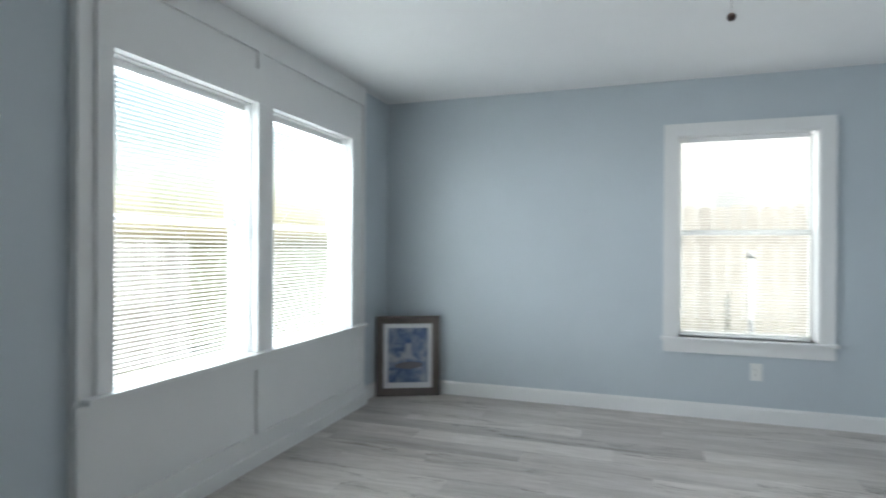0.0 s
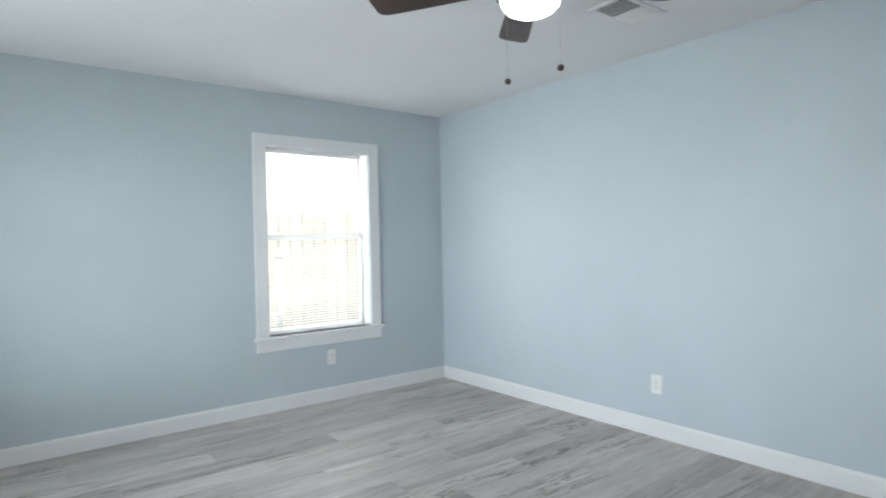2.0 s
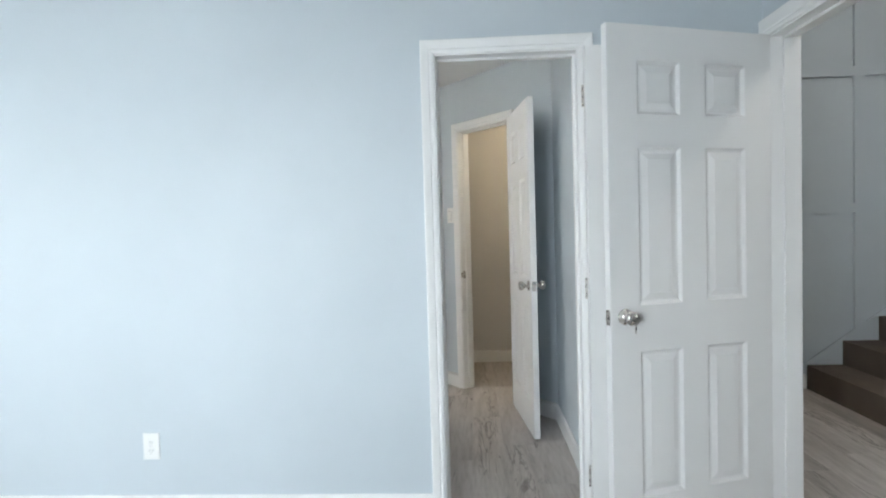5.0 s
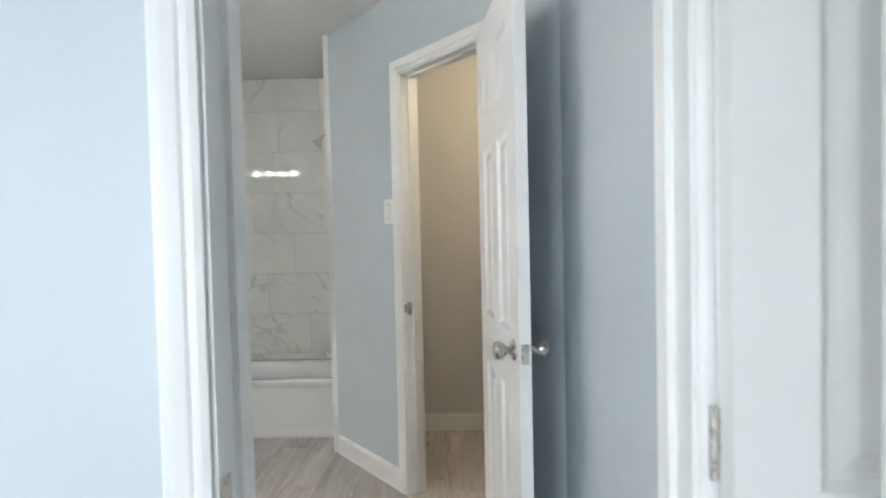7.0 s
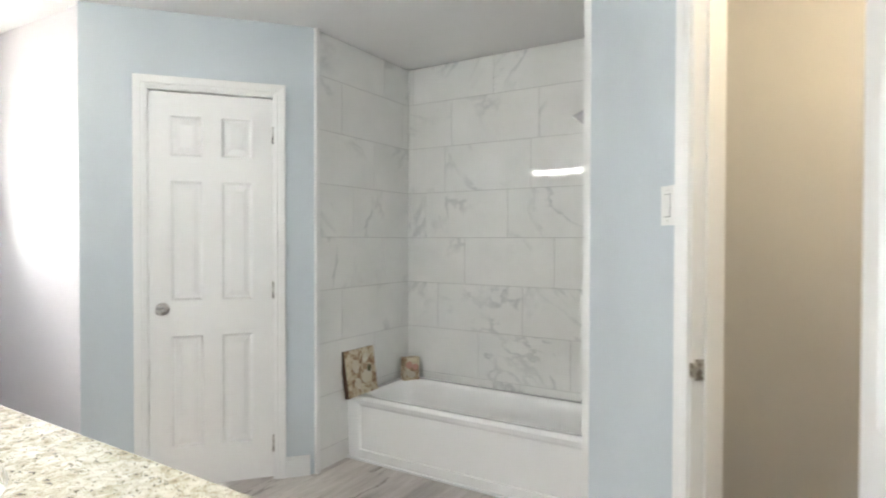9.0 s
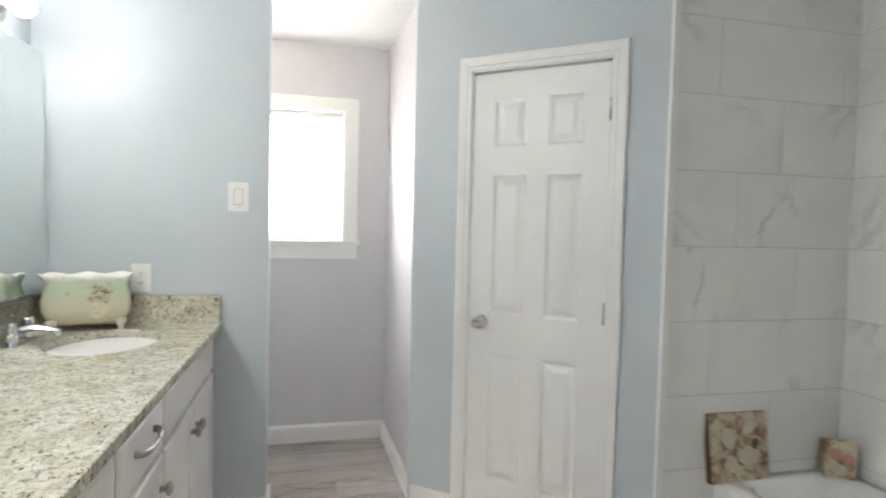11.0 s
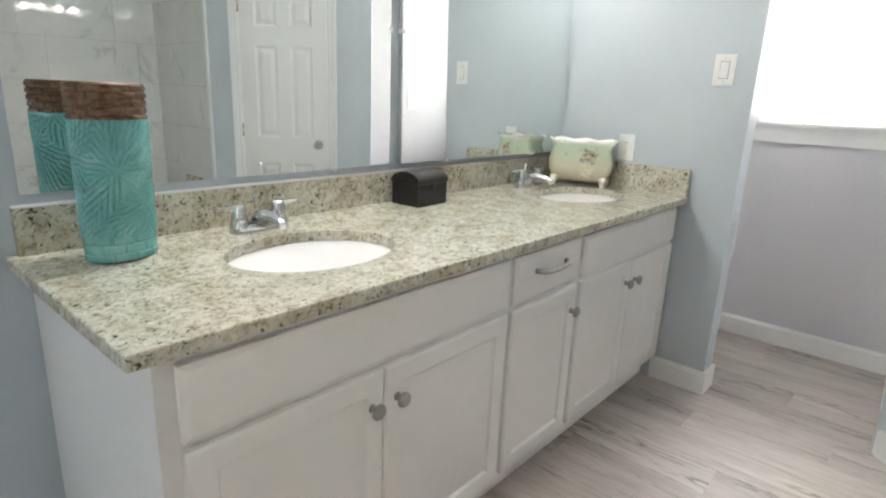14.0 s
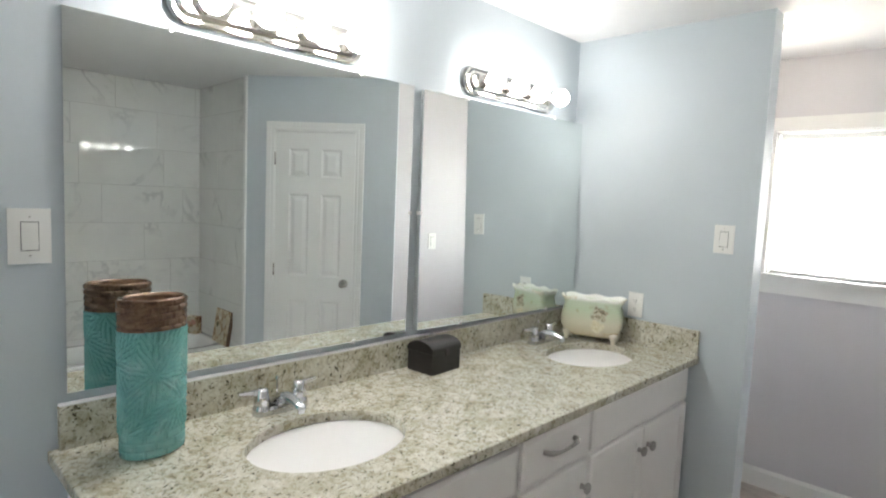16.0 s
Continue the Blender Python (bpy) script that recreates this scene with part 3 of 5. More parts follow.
def knob(parent, x, z, side, t=0.035):
    """Round knob with rose on the face at y 0 (side -1) or y t (side 1)."""
    prof = [(0, 0), (0.031, 0), (0.032, 0.004), (0.027, 0.008), (0.012, 0.011), (0.011, 0.024), (0.019, 0.030), (0.0265, 0.040), (0.0275, 0.052), (0.024, 0.060), (0.016, 0.063), (0, 0.0635)]
    m = Matrix.Translation((x, 0 if side < 0 else t, z)) @ Matrix.Rotation(radians(90 if side < 0 else -90), 4, "X")
    return part("knob", lathe(bmesh.new(), prof, 28, m=m), NICKEL, parent, "brushed nickel round knob", smooth=True)


def door(name, m, w, h, label, knobs=(-1, 1), hinges=0):
    d = thing(name, m, label, "door", kind="structure")
    part("slab", slab(w, h), DOORW, d, "", 0.0)
    for s in knobs:
        knob(d, w - 0.062, 0.915, s)
    part("latch_plate", boxes((w - 0.001, 0.006, 0.885, w + 0.002, 0.029, 0.943), (w, 0.012, 0.905, w + 0.008, 0.023, 0.924)), NICKEL, d, "nickel latch plate", 0.001)
    for z in (0.18, 1.0, 1.82):
        y = -0.006 if hinges <= 0 else 0.041
        bm = tube(bmesh.new(), [(-0.004, y, z - 0.045), (-0.004, y, z + 0.045)], 0.006, 10)
        part("hinge", bm, TRIM if hinges == 0 else NICKEL, d, "door hinge knuckle")
    return d


def swing(p, ang):
    return Matrix.Translation((*p, 0.012)) @ Matrix.Rotation(ang, 4, "Z")


# entry door, standing open into the bedroom
entry = door("door_1", swing((1.880, -0.350), math.atan2(0.70, -0.235)), 0.762, 2.03, "white six-panel entry door standing open with a key in its knob", hinges=0)
k = part("key", boxes((0.6995, 0.098, 0.924, 0.7005, 0.112, 0.932), (0.694, 0.103, 0.903, 0.706, 0.107, 0.924), (0.698, 0.1035, 0.862, 0.7035, 0.1055, 0.903)), NICKEL, entry, "steel keys hanging from the knob")
# bathroom door folded back against the wall
door("door_2", Matrix.Translation((1.842, 0.392, 0.012)) @ Matrix.Rotation(radians(-90), 4, "Z"), 0.585, 2.02, "white six-panel bathroom door folded back along the wall", hinges=1, knobs=(1,))
# closet door, half open
ch = at_wall(D0, D1, CL[1] - 0.014, 0.008)
door("door_3", swing(ch, math.atan2(0.540 - ch[1], 2.79 - ch[0])), 0.69, 2.03, "white six-panel closet door standing open into the bathroom", hinges=1)
# closed door in the slanted wall
hd = at_wall(C0, C1, CD[1] - 0.014, -0.037)
door("door_4", swing(hd, math.atan2(C0[1] - C1[1], C0[0] - C1[0])), 0.594, 2.009, "white six-panel door shut in the slanted wall", hinges=1, knobs=(1,))
for p0, p1, s, z, name in ((D0, D1, CL[0] + 0.012, 0.912, "strike"),):
    m, _ = along(p0, p1)
    tagged(part("strike_plate", boxes((s, 0.012, z - 0.03, s + 0.002, 0.04, z + 0.03), (s, -0.004, z - 0.02, s + 0.003, 0.012, z + 0.02)), NICKEL, m=m), "nickel strike plate on the closet jamb", "strike plate", kind="structure")
m, _ = along((WB0, YN), (WB0, YS))
s = YN - BD[1] + 0.012
tagged(part("strike_plate", boxes((s, 0.002, 0.90, s + 0.002, 0.034, 0.96)), NICKEL, m=m), "nickel strike plate on the bathroom jamb", "strike plate", kind="structure")

# ---------- ceiling fan ----------
FX, FY = 0.233, 1.826
fan = thing("ceiling_fan", Matrix.Translation((FX, FY, 0)), "dark walnut ceiling fan with a lit opal globe and pull chains", "ceiling fan")
part("canopy", lathe(bmesh.new(), [(0, H), (0.075, H), (0.078, H - 0.02), (0.05, H - 0.06), (0.022, H - 0.07), (0, H - 0.07)], 32), NICKEL, fan, "brushed nickel canopy", smooth=True)
part("motor", lathe(bmesh.new(), [(0, 2.37), (0.06, 2.37), (0.11, 2.345), (0.125, 2.30), (0.12, 2.255), (0.09, 2.235), (0.06, 2.225), (0, 2.225)], 36), NICKEL, fan, "brushed nickel motor housing", smooth=True)
part("light_fitter", lathe(bmesh.new(), [(0, 2.235), (0.075, 2.235), (0.11, 2.215), (0.133, 2.19), (0.133, 2.178), (0, 2.178)], 36), NICKEL, fan, "brushed nickel light fitter", smooth=True)
part("globe", lathe(bmesh.new(), [(0.112, 2.18), (0.114, 2.165), (0.107, 2.14), (0.088, 2.12), (0.058, 2.107), (0.028, 2.101), (0, 2.10)], 36), GLOBE, fan, "lit frosted glass bowl", smooth=True)
for k in range(5):
    a = radians(51 + 72 * k)
    m = Matrix.Rotation(a, 4, "Z") @ Matrix.Rotation(radians(11), 4, "X")
    bm = bmesh.new()
    prof = [(0.17, 0.05), (0.22, 0.056), (0.40, 0.064), (0.56, 0.070), (0.615, 0.070), (0.637, 0.060), (0.647, 0.040)]
    up = [(r, s) for r, s in prof] + [(r, -s) for r, s in prof[::-1]]
    a0 = [bm.verts.new((r, s, 0)) for r, s in up]
    a1 = [bm.verts.new((r, s, 0.006)) for r, s in up]
    bm.faces.new(a0[::-1])
    bm.faces.new(a1)
    for i in range(len(up)):
        j = (i + 1) % len(up)
        bm.faces.new([a0[i], a0[j], a1[j], a1[i]])
    bmesh.ops.transform(bm, matrix=Matrix.Translation((0, 0, 2.235)) @ m, verts=bm.verts[:])
    blade = part("blade", bm, FANWOOD, fan, "dark walnut blade")
    bm = bmesh.new()
    box(bm, 0.09, -0.018, 2.238, 0.24, 0.018, 2.244)
    box(bm, 0.19, -0.04, 2.244, 0.24, 0.04, 2.248)
    bmesh.ops.transform(bm, matrix=Matrix.Rotation(a, 4, "Z"), verts=bm.verts[:])
    part("blade_iron", bm, NICKEL, fan, "nickel blade bracket", 0.001)
for cx, cy, z0, zb in ((0.258 - FX, 1.709 - FY, 1.884, 2.18), (0.211 - FX, 1.932 - FY, 1.879, 2.18)):
    bm = bmesh.new()
    n = int((zb - z0) / 0.007)
    for i in range(n):
        lathe(bm, [(0, -0.0022), (0.0022, 0), (0, 0.0022)], 6, m=Matrix.Translation((cx, cy, z0 + 0.012 + i * 0.007)))
    part("pull_chain", bm, NICKEL, fan, "beaded pull chain")
    part("chain_fob", lathe(bmesh.new(), [(0, -0.012), (0.008, -0.010), (0.0125, -0.003), (0.0125, 0.003), (0.008, 0.010), (0, 0.012)], 16, m=Matrix.Translation((cx, cy, z0))), FANWOOD, fan, "dark round chain fob", smooth=True)

# ceiling vent
vent = thing("ceiling_vent", Matrix.Translation((1.20, 2.06, H)), "white metal louvred ceiling air vent", "air vent")
part("vent_frame", boxes((-0.18, -0.11, -0.008, 0.18, -0.085, 0), (-0.18, 0.085, -0.008, 0.18, 0.11, 0), (-0.18, -0.085, -0.008, -0.155, 0.085, 0), (0.155, -0.085, -0.008, 0.18, 0.085, 0)), TRIM, vent, "", 0.002)
# no duct is cut; a black sheet paints its shade
part("backing", boxes((-0.155, -0.085, -0.0015, 0.155, 0.085, -0.0005)), BLACK, vent, "black sheet standing for the shade in the duct")
for k in range(12):
    bm = boxes((-0.001, -0.085, -0.009, 0.001, 0.085, 0.009))
    part("louvre", bm, TRIM, vent, m=None).matrix_local = Matrix.Translation((-0.14 + k * 0.0255, 0, -0.008)) @ Matrix.Rotation(radians(40 if k < 6 else -40), 4, "Y")

# ---------- switches and outlets ----------
def plate(name, p0, p1, s, z, kind_of, label, wide=0.037, tall=0.060):
    m, _ = along(p0, p1)
    m = m @ Matrix.Translation((s, 0, z)) @ Matrix.Rotation(radians(0), 4, "Z")
    t = thing(name, m, label, kind_of)
    part("cover_plate", boxes((-wide, -0.006, -tall, wide, 0, tall)), PLASTIC, t, "", 0.003)
    if kind_of == "switch":
        # raised grey box paints the shade line round the paddle
        part("rocker_gap", boxes((-0.0185, -0.0064, -0.035, 0.0185, -0.005, 0.035)), GAP_SHADE, t, "grey outline painted as the shade round the paddle")
        part("rocker", boxes((-0.0165, -0.0085, -0.033, 0.0165, -0.005, 0.033)), PLASTIC, t, "white rocker paddle", 0.002)
        part("rocker_lip", boxes((-0.0165, -0.011, -0.030, 0.0165, -0.0085, -0.004)), PLASTIC, t, "", 0.001)
    else:
        for zc in (-0.02, 0.02):
            face = part("receptacle", lathe(bmesh.new(), [(0, -0.001), (0.0165, -0.001), (0.0165, 0.002), (0, 0.002)], 20, 1, 0.85, m=Matrix.Translation((0, -0.006, zc)) @ Matrix.Rotation(radians(90), 4, "X")), PLASTIC, t)
            # slots are black boxes on the face, their inner shade painted
            part("slots", boxes((-0.0075, -0.0086, zc - 0.004, -0.0055, -0.008, zc + 0.006), (0.0055, -0.0086, zc - 0.003, 0.0075, -0.008, zc + 0.006), (-0.002, -0.0086, zc - 0.010, 0.002, -0.008, zc - 0.0065)), BLACK, face)
    part("screws", boxes((-0.002, -0.0068, 0.044, 0.002, -0.006, 0.048), (-0.002, -0.0068, -0.048, 0.002, -0.006, -0.044)) if kind_of == "switch" else boxes((-0.002, -0.0068, -0.002, 0.002, -0.006, 0.002)), NICKEL, t)
    t.children[-1]["kind"] = "stuff"
    return t


plate("wall_outlet", (XW, YN), (WB0, YN), 0.745 - XW, 0.350, "outlet", "white duplex outlet low on the blue wall")
plate("wall_outlet", (WB0, YN), (WB0, YS), YN - 2.365, 0.335, "outlet", "white duplex outlet low on the blue wall")
plate("wall_outlet", (WB1, 3.647), (2.97, 3.647), 2.435 - WB1, 1.10, "outlet", "white outlet above the granite side splash")
plate("light_switch", (WB1, 3.647), (2.97, 3.647), 2.821 - WB1, 1.455, "switch", "white rocker light switch on the stub wall", 0.042, 0.063)
plate("light_switch", (WB1, YS), (WB1, YN), 1.255 - YS, 1.448, "switch", "white rocker light switch beside the mirror", 0.043, 0.066)
plate("light_switch", D0, D1, 0.615, 1.385, "switch", "white rocker light switch beside the closet doorway")
plate("light_switch", (3.60, 4.57), C0, 0.62, 1.30, "switch", "white rocker light switch on the toilet room wall")

# ---------- framed picture ----------
def picture_material():
    m, nt, p = material("lighthouse_print")
    v = coords(nt, world_space=False)
    n = noise_tex(nt, v, 9, 5, 0.6, 0.8)
    sep = nt.nodes.new("ShaderNodeSeparateXYZ")
    nt.links.new(v, sep.inputs[0])
    col = ramp(nt, n, [(0.3, (0.05, 0.085, 0.17)), (0.45, (0.13, 0.18, 0.30)), (0.58, (0.31, 0.35, 0.43)), (0.72, (0.56, 0.54, 0.56))])
    nt.links.new(col, p.inputs["Base Color"])
    p.inputs["Roughness"].default_value = 0.15
    return m


PICT = picture_material()
PFRAME = painted("grey_brown_wood_frame", (0.13, 0.105, 0.095), 0.5, 0.3, 0.3, 90)
MATW = painted("white_mat_board", (0.78, 0.78, 0.79), 0.7, 0.03, 0.05, 80)
pa, pb = (-2.035, 4.275), (-1.565, 4.495)
m, pw = along(pa, pb)
ph = 0.645
m = m @ Matrix.Rotation(radians(-3.5), 4, "X")
pic = thing("framed_picture", m, "framed coastal lighthouse print leaning in the corner on the floor", "picture")
fw = 0.062
bm = bmesh.new()
outer, inner = [(0, 0), (pw, 0), (pw, ph), (0, ph)], [(fw, fw), (pw - fw, fw), (pw - fw, ph - fw), (fw, ph - fw)]
rows = []
for ring, y in ((outer, 0.02), (outer, -0.006), ([(x + (0.012 if x == 0 else -0.012), z + (0.012 if z == 0 else -0.012)) for x, z in outer], -0.012), ([(x + (-0.012 if x < pw / 2 else 0.012), z + (-0.012 if z < ph / 2 else 0.012)) for x, z in inner], -0.004), (inner, -0.002), (inner, 0.012)):
    rows.append([bm.verts.new((x, y, z)) for x, z in ring])
for a, b in zip(rows, rows[1:]):
    for i in range(4):
        bm.faces.new([a[i], a[(i + 1) % 4], b[(i + 1) % 4], b[i]])
bm.faces.new(rows[0])
part("picture_frame", bm, PFRAME, pic, "grey-brown wooden frame")
part("mat_board", boxes((fw, 0.006, fw, pw - fw, 0.010, ph - fw)), MATW, pic, "white mat board")
mw = fw + 0.035
part("print", boxes((mw, 0.003, mw + 0.01, pw - mw, 0.0055, ph - mw)), PICT, pic, "blue and grey seascape print")
# pale tower and dark rocks drawn as flat shapes in the print
def patch(cx, cz, pts, mat, y):
    bm = bmesh.new()
    a = [bm.verts.new((pw / 2 + cx + x, y, ph / 2 + cz + z)) for x, z in pts]
    b = [bm.verts.new((v.co.x, y + 0.0006, v.co.z)) for v in a]
    bm.faces.new(a)
    bm.faces.new(b[::-1])
    for i in range(len(a)):
        bm.faces.new([a[i], a[(i + 1) % len(a)], b[(i + 1) % len(a)], b[i]])
    return part("print_shape", bm, mat, pic)


PALE = painted("print_pale", (0.42, 0.44, 0.50), 0.2, 0.4, 0, 30)
DEEP = painted("print_deep_blue", (0.08, 0.13, 0.26), 0.2, 0.3, 0, 30)
ROCK = painted("print_rock", (0.15, 0.14, 0.16), 0.2, 0.4, 0, 30)
patch(0.0, 0.05, [(-0.03, -0.07), (0.035, -0.07), (0.022, 0.05), (-0.016, 0.05)], PALE, 0.0022)
patch(0.002, 0.115, [(-0.022, -0.012), (0.024, -0.012), (0.022, 0.012), (0.0, 0.026), (-0.02, 0.012)], DEEP, 0.0022)
patch(0.01, -0.075, [(-0.11, -0.02), (0.0, -0.035), (0.10, -0.015), (0.11, 0.012), (0.03, 0.028), (-0.05, 0.022), (-0.12, 0.004)], ROCK, 0.0018)

# ---------- vanity ----------
VY0, VY1, VFX = 1.325, 3.645, 2.708
van = thing("vanity_cabinet", Matrix.Identity(4), "white painted double vanity cabinet with nickel knobs", "bathroom cabinet")
part("carcass", boxes((WB1 + 0.001, VY0, 0.105, VFX, VY1, 0.876)), CABINET, van, "", 0.002)
part("toe_kick", boxes((WB1 + 0.001, VY0 + 0.003, 0.0, VFX - 0.055, VY1, 0.105)), CABINET, van, "recessed toe kick")


def front(y0, y1, z0, z1, name, style):
    """A drawer or door front on the cabinet face."""
    t = 0.019
    bm = bmesh.new()
    x0, x1 = VFX + 0.0005, VFX + t
    if style == "slab":
        ring = [(0, x0), (0, x1 - 0.007), (0.012, x1)]
    else:
        ring = [(0, x0), (0, x1 - 0.005), (0.006, x1), (0.052, x1), (0.060, x1 - 0.007)]
    last = None
    for ins, x in ring:
        cur = [bm.verts.new((x, y, z)) for y, z in ((y0 + ins, z0 + ins), (y1 - ins, z0 + ins), (y1 - ins, z1 - ins), (y0 + ins, z1 - ins))]
        if last:
            for k in range(4):
                bm.faces.new([last[k], last[(k + 1) % 4], cur[(k + 1) % 4], cur[k]])
        else:
            bm.faces.new(cur)
        last = cur
    bm.faces.new(last)
    return part(name, bm, CABINET, van)


def cab_knob(front_ob, y, z):
    prof = [(0, 0), (0.011, 0), (0.0085, 0.004), (0.0075, 0.012), (0.014, 0.016), (0.0195, 0.021), (0.0200, 0.025), (0.0165, 0.030), (0.008, 0.033), (0, 0.034)]
    m = Matrix.Translation((VFX + 0.019, y, z)) @ Matrix.Rotation(radians(90), 4, "Y")
    part("knob", lathe(bmesh.new(), prof, 20, m=m), SATIN, front_ob, "satin nickel mushroom knob", smooth=True)


for y0, y1 in ((1.362, 2.318), (2.765, 3.622)):
    ym = (y0 + y1) / 2 - 0.012
    front(y0, y1, 0.708, 0.858, "false_drawer_front", "slab")
    for a, b, k in ((y0, ym - 0.002, ym - 0.040), (ym + 0.002, y1, ym + 0.040)):
        cab_knob(front(a, b, 0.128, 0.692, "cabinet_door", "panel"), k, 0.605)
dr = front(2.345, 2.735, 0.708, 0.858, "drawer_front", "slab")
hx = VFX + 0.019
PZ = 0.800
bm = tube(bmesh.new(), [(hx, 2.452, PZ), (hx + 0.014, 2.455, PZ), (hx + 0.022, 2.468, PZ - 0.002), (hx + 0.026, 2.50, PZ - 0.006), (hx + 0.027, 2.54, PZ - 0.007), (hx + 0.026, 2.58, PZ - 0.006), (hx + 0.022, 2.612, PZ - 0.002), (hx + 0.014, 2.625, PZ), (hx, 2.628, PZ)], [0.009, 0.009, 0.009, 0.006, 0.0055, 0.006, 0.009, 0.009, 0.009], 12)
part("pull_handle", bm, SATIN, dr, "brushed nickel arched pull", smooth=True)
cab_knob(front(2.345, 2.735, 0.128, 0.692, "cabinet_door", "panel"), 2.698, 0.605)

# granite counter with two oval cut-outs
CT0, CT1, CX0, CX1 = 0.878, 0.908, WB1 + 0.001, 2.730
SINKS = ((2.412, 1.862), (2.412, 3.270))
SRX, SRY = 0.178, 0.233
top = thing("granite_countertop", Matrix.Identity(4), "speckled cream granite vanity top with polished edges", "countertop")


def slab_with_holes(z0, z1):
    bm = bmesh.new()
    cuts = [1.283]
    for cx, cy in SINKS:
        cuts += [cy - SRY - 0.03, cy + SRY + 0.03]
    cuts.append(VY1)
    def quad(pts, z):
        bm.faces.new([bm.verts.new((x, y, z)) for x, y in pts])
    e = 0.004
    for z, ins in ((z1, e), (z0, 0.0)):
        xr = CX1 - ins
        for i in (0, 2, 4):
            ya = cuts[i] + (ins if i == 0 else 0)
            quad([(CX0, ya), (xr, ya), (xr, cuts[i + 1]), (CX0, cuts[i + 1])], z)
        for k, (cx, cy) in enumerate(SINKS):
            ya, yb = cuts[2 * k + 1], cuts[2 * k + 2]
            angs = sorted({2 * math.pi * j / 56 for j in range(56)} | {math.atan2(y - cy, x - cx) % (2 * math.pi) for x in (CX0, xr) for y in (ya, yb)})
            ring = []
            for a in angs:
                c, s = math.cos(a), math.sin(a)
                f = min(((xr - cx) / c if c > 1e-9 else (CX0 - cx) / c if c < -1e-9 else 1e9), ((yb - cy) / s if s > 1e-9 else (ya - cy) / s if s < -1e-9 else 1e9))
                d = 1 / math.hypot(c / SRX, s / SRY)
                ring.append((bm.verts.new((cx + d * c, cy + d * s, z)), bm.verts.new((cx + f * c, cy + f * s, z))))
            for p, r in zip(ring, ring[1:] + ring[:1]):
                bm.faces.new([p[0], p[1], r[1], r[0]])
            if z == z1:
                low = [bm.verts.new((v[0].co.x, v[0].co.y, z0)) for v in ring]
                for j in range(len(ring)):
                    j2 = (j + 1) % len(ring)
                    bm.faces.new([ring[j][0], ring[j2][0], low[j2], low[j]])
    # outer edges with a small ease
    prof = [(0, z0), (0, z1 - e), (e * 0.3, z1 - e * 0.3), (e, z1)]
    rows = [[bm.verts.new(p) for p in ((CX0, 1.283 + i, z), (CX1 - i, 1.283 + i, z), (CX1 - i, VY1, z))] for i, z in prof]
    for a, b in zip(rows, rows[1:]):
        for j in (0, 1):
            bm.faces.new([a[j], a[j + 1], b[j + 1], b[j]])
    bmesh.ops.remove_doubles(bm, verts=bm.verts[:], dist=0.0002)
    # the front overhang grows a little towards the stub wall
    for v in bm.verts:
        if v.co.x > 2.70:
            v.co.x += 0.0115 * (v.co.y - 1.283)
    return bm


part("slab", slab_with_holes(CT0, CT1), GRANITE, top)
# white strip imitates the bright reflection on the polished splash edge
part("caulk_strip", boxes((CX0 + 0.001, 1.306, 1.0202, CX0 + 0.0195, VY1 - 0.022, 1.0255)), MATW, top, "white strip painted as the gleam on the splash top", 0.001)
part("backsplash", boxes((CX0, 1.305, CT1, CX0 + 0.021, VY1 - 0.001, 1.020)), GRANITE, top, "", 0.002)
part("side_splash", boxes((CX0 + 0.0215, VY1 - 0.02, CT1, 2.752, VY1, 1.028)), GRANITE, top, "", 0.002)
for cx, cy in SINKS:
    sink = thing("undermount_sink", Matrix.Translation((cx, cy, 0)), "white oval porcelain undermount sink", "sink", "vanity sinks")
    part("bowl", lathe(bmesh.new(), [(1.14, CT0 - 0.002), (1.06, CT0 - 0.001), (1.02, CT0 - 0.004), (1.0, CT0 - 0.015), (0.965, 0.815), (0.86, 0.765), (0.60, 0.735), (0.25, 0.722), (0.13, 0.720), (0.12, 0.710), (0, 0.710)], 56, SRX, SRY), PORCELAIN, sink, "", smooth=True)
    part("drain", lathe(bmesh.new(), [(0, 0.726), (0.014, 0.7265), (0.021, 0.724), (0.023, 0.7215), (0.023, 0.71), (0, 0.71)], 24), CHROME, sink, "chrome drain", smooth=True)
    part("overflow", lathe(bmesh.new(), [(0, 0), (0.009, 0.001), (0.011, 0)], 14, m=Matrix.Translation((-SRX * 0.955, 0, 0.81)) @ Matrix.Rotation(radians(100), 4, "Y")), CHROME, sink, "overflow ring")


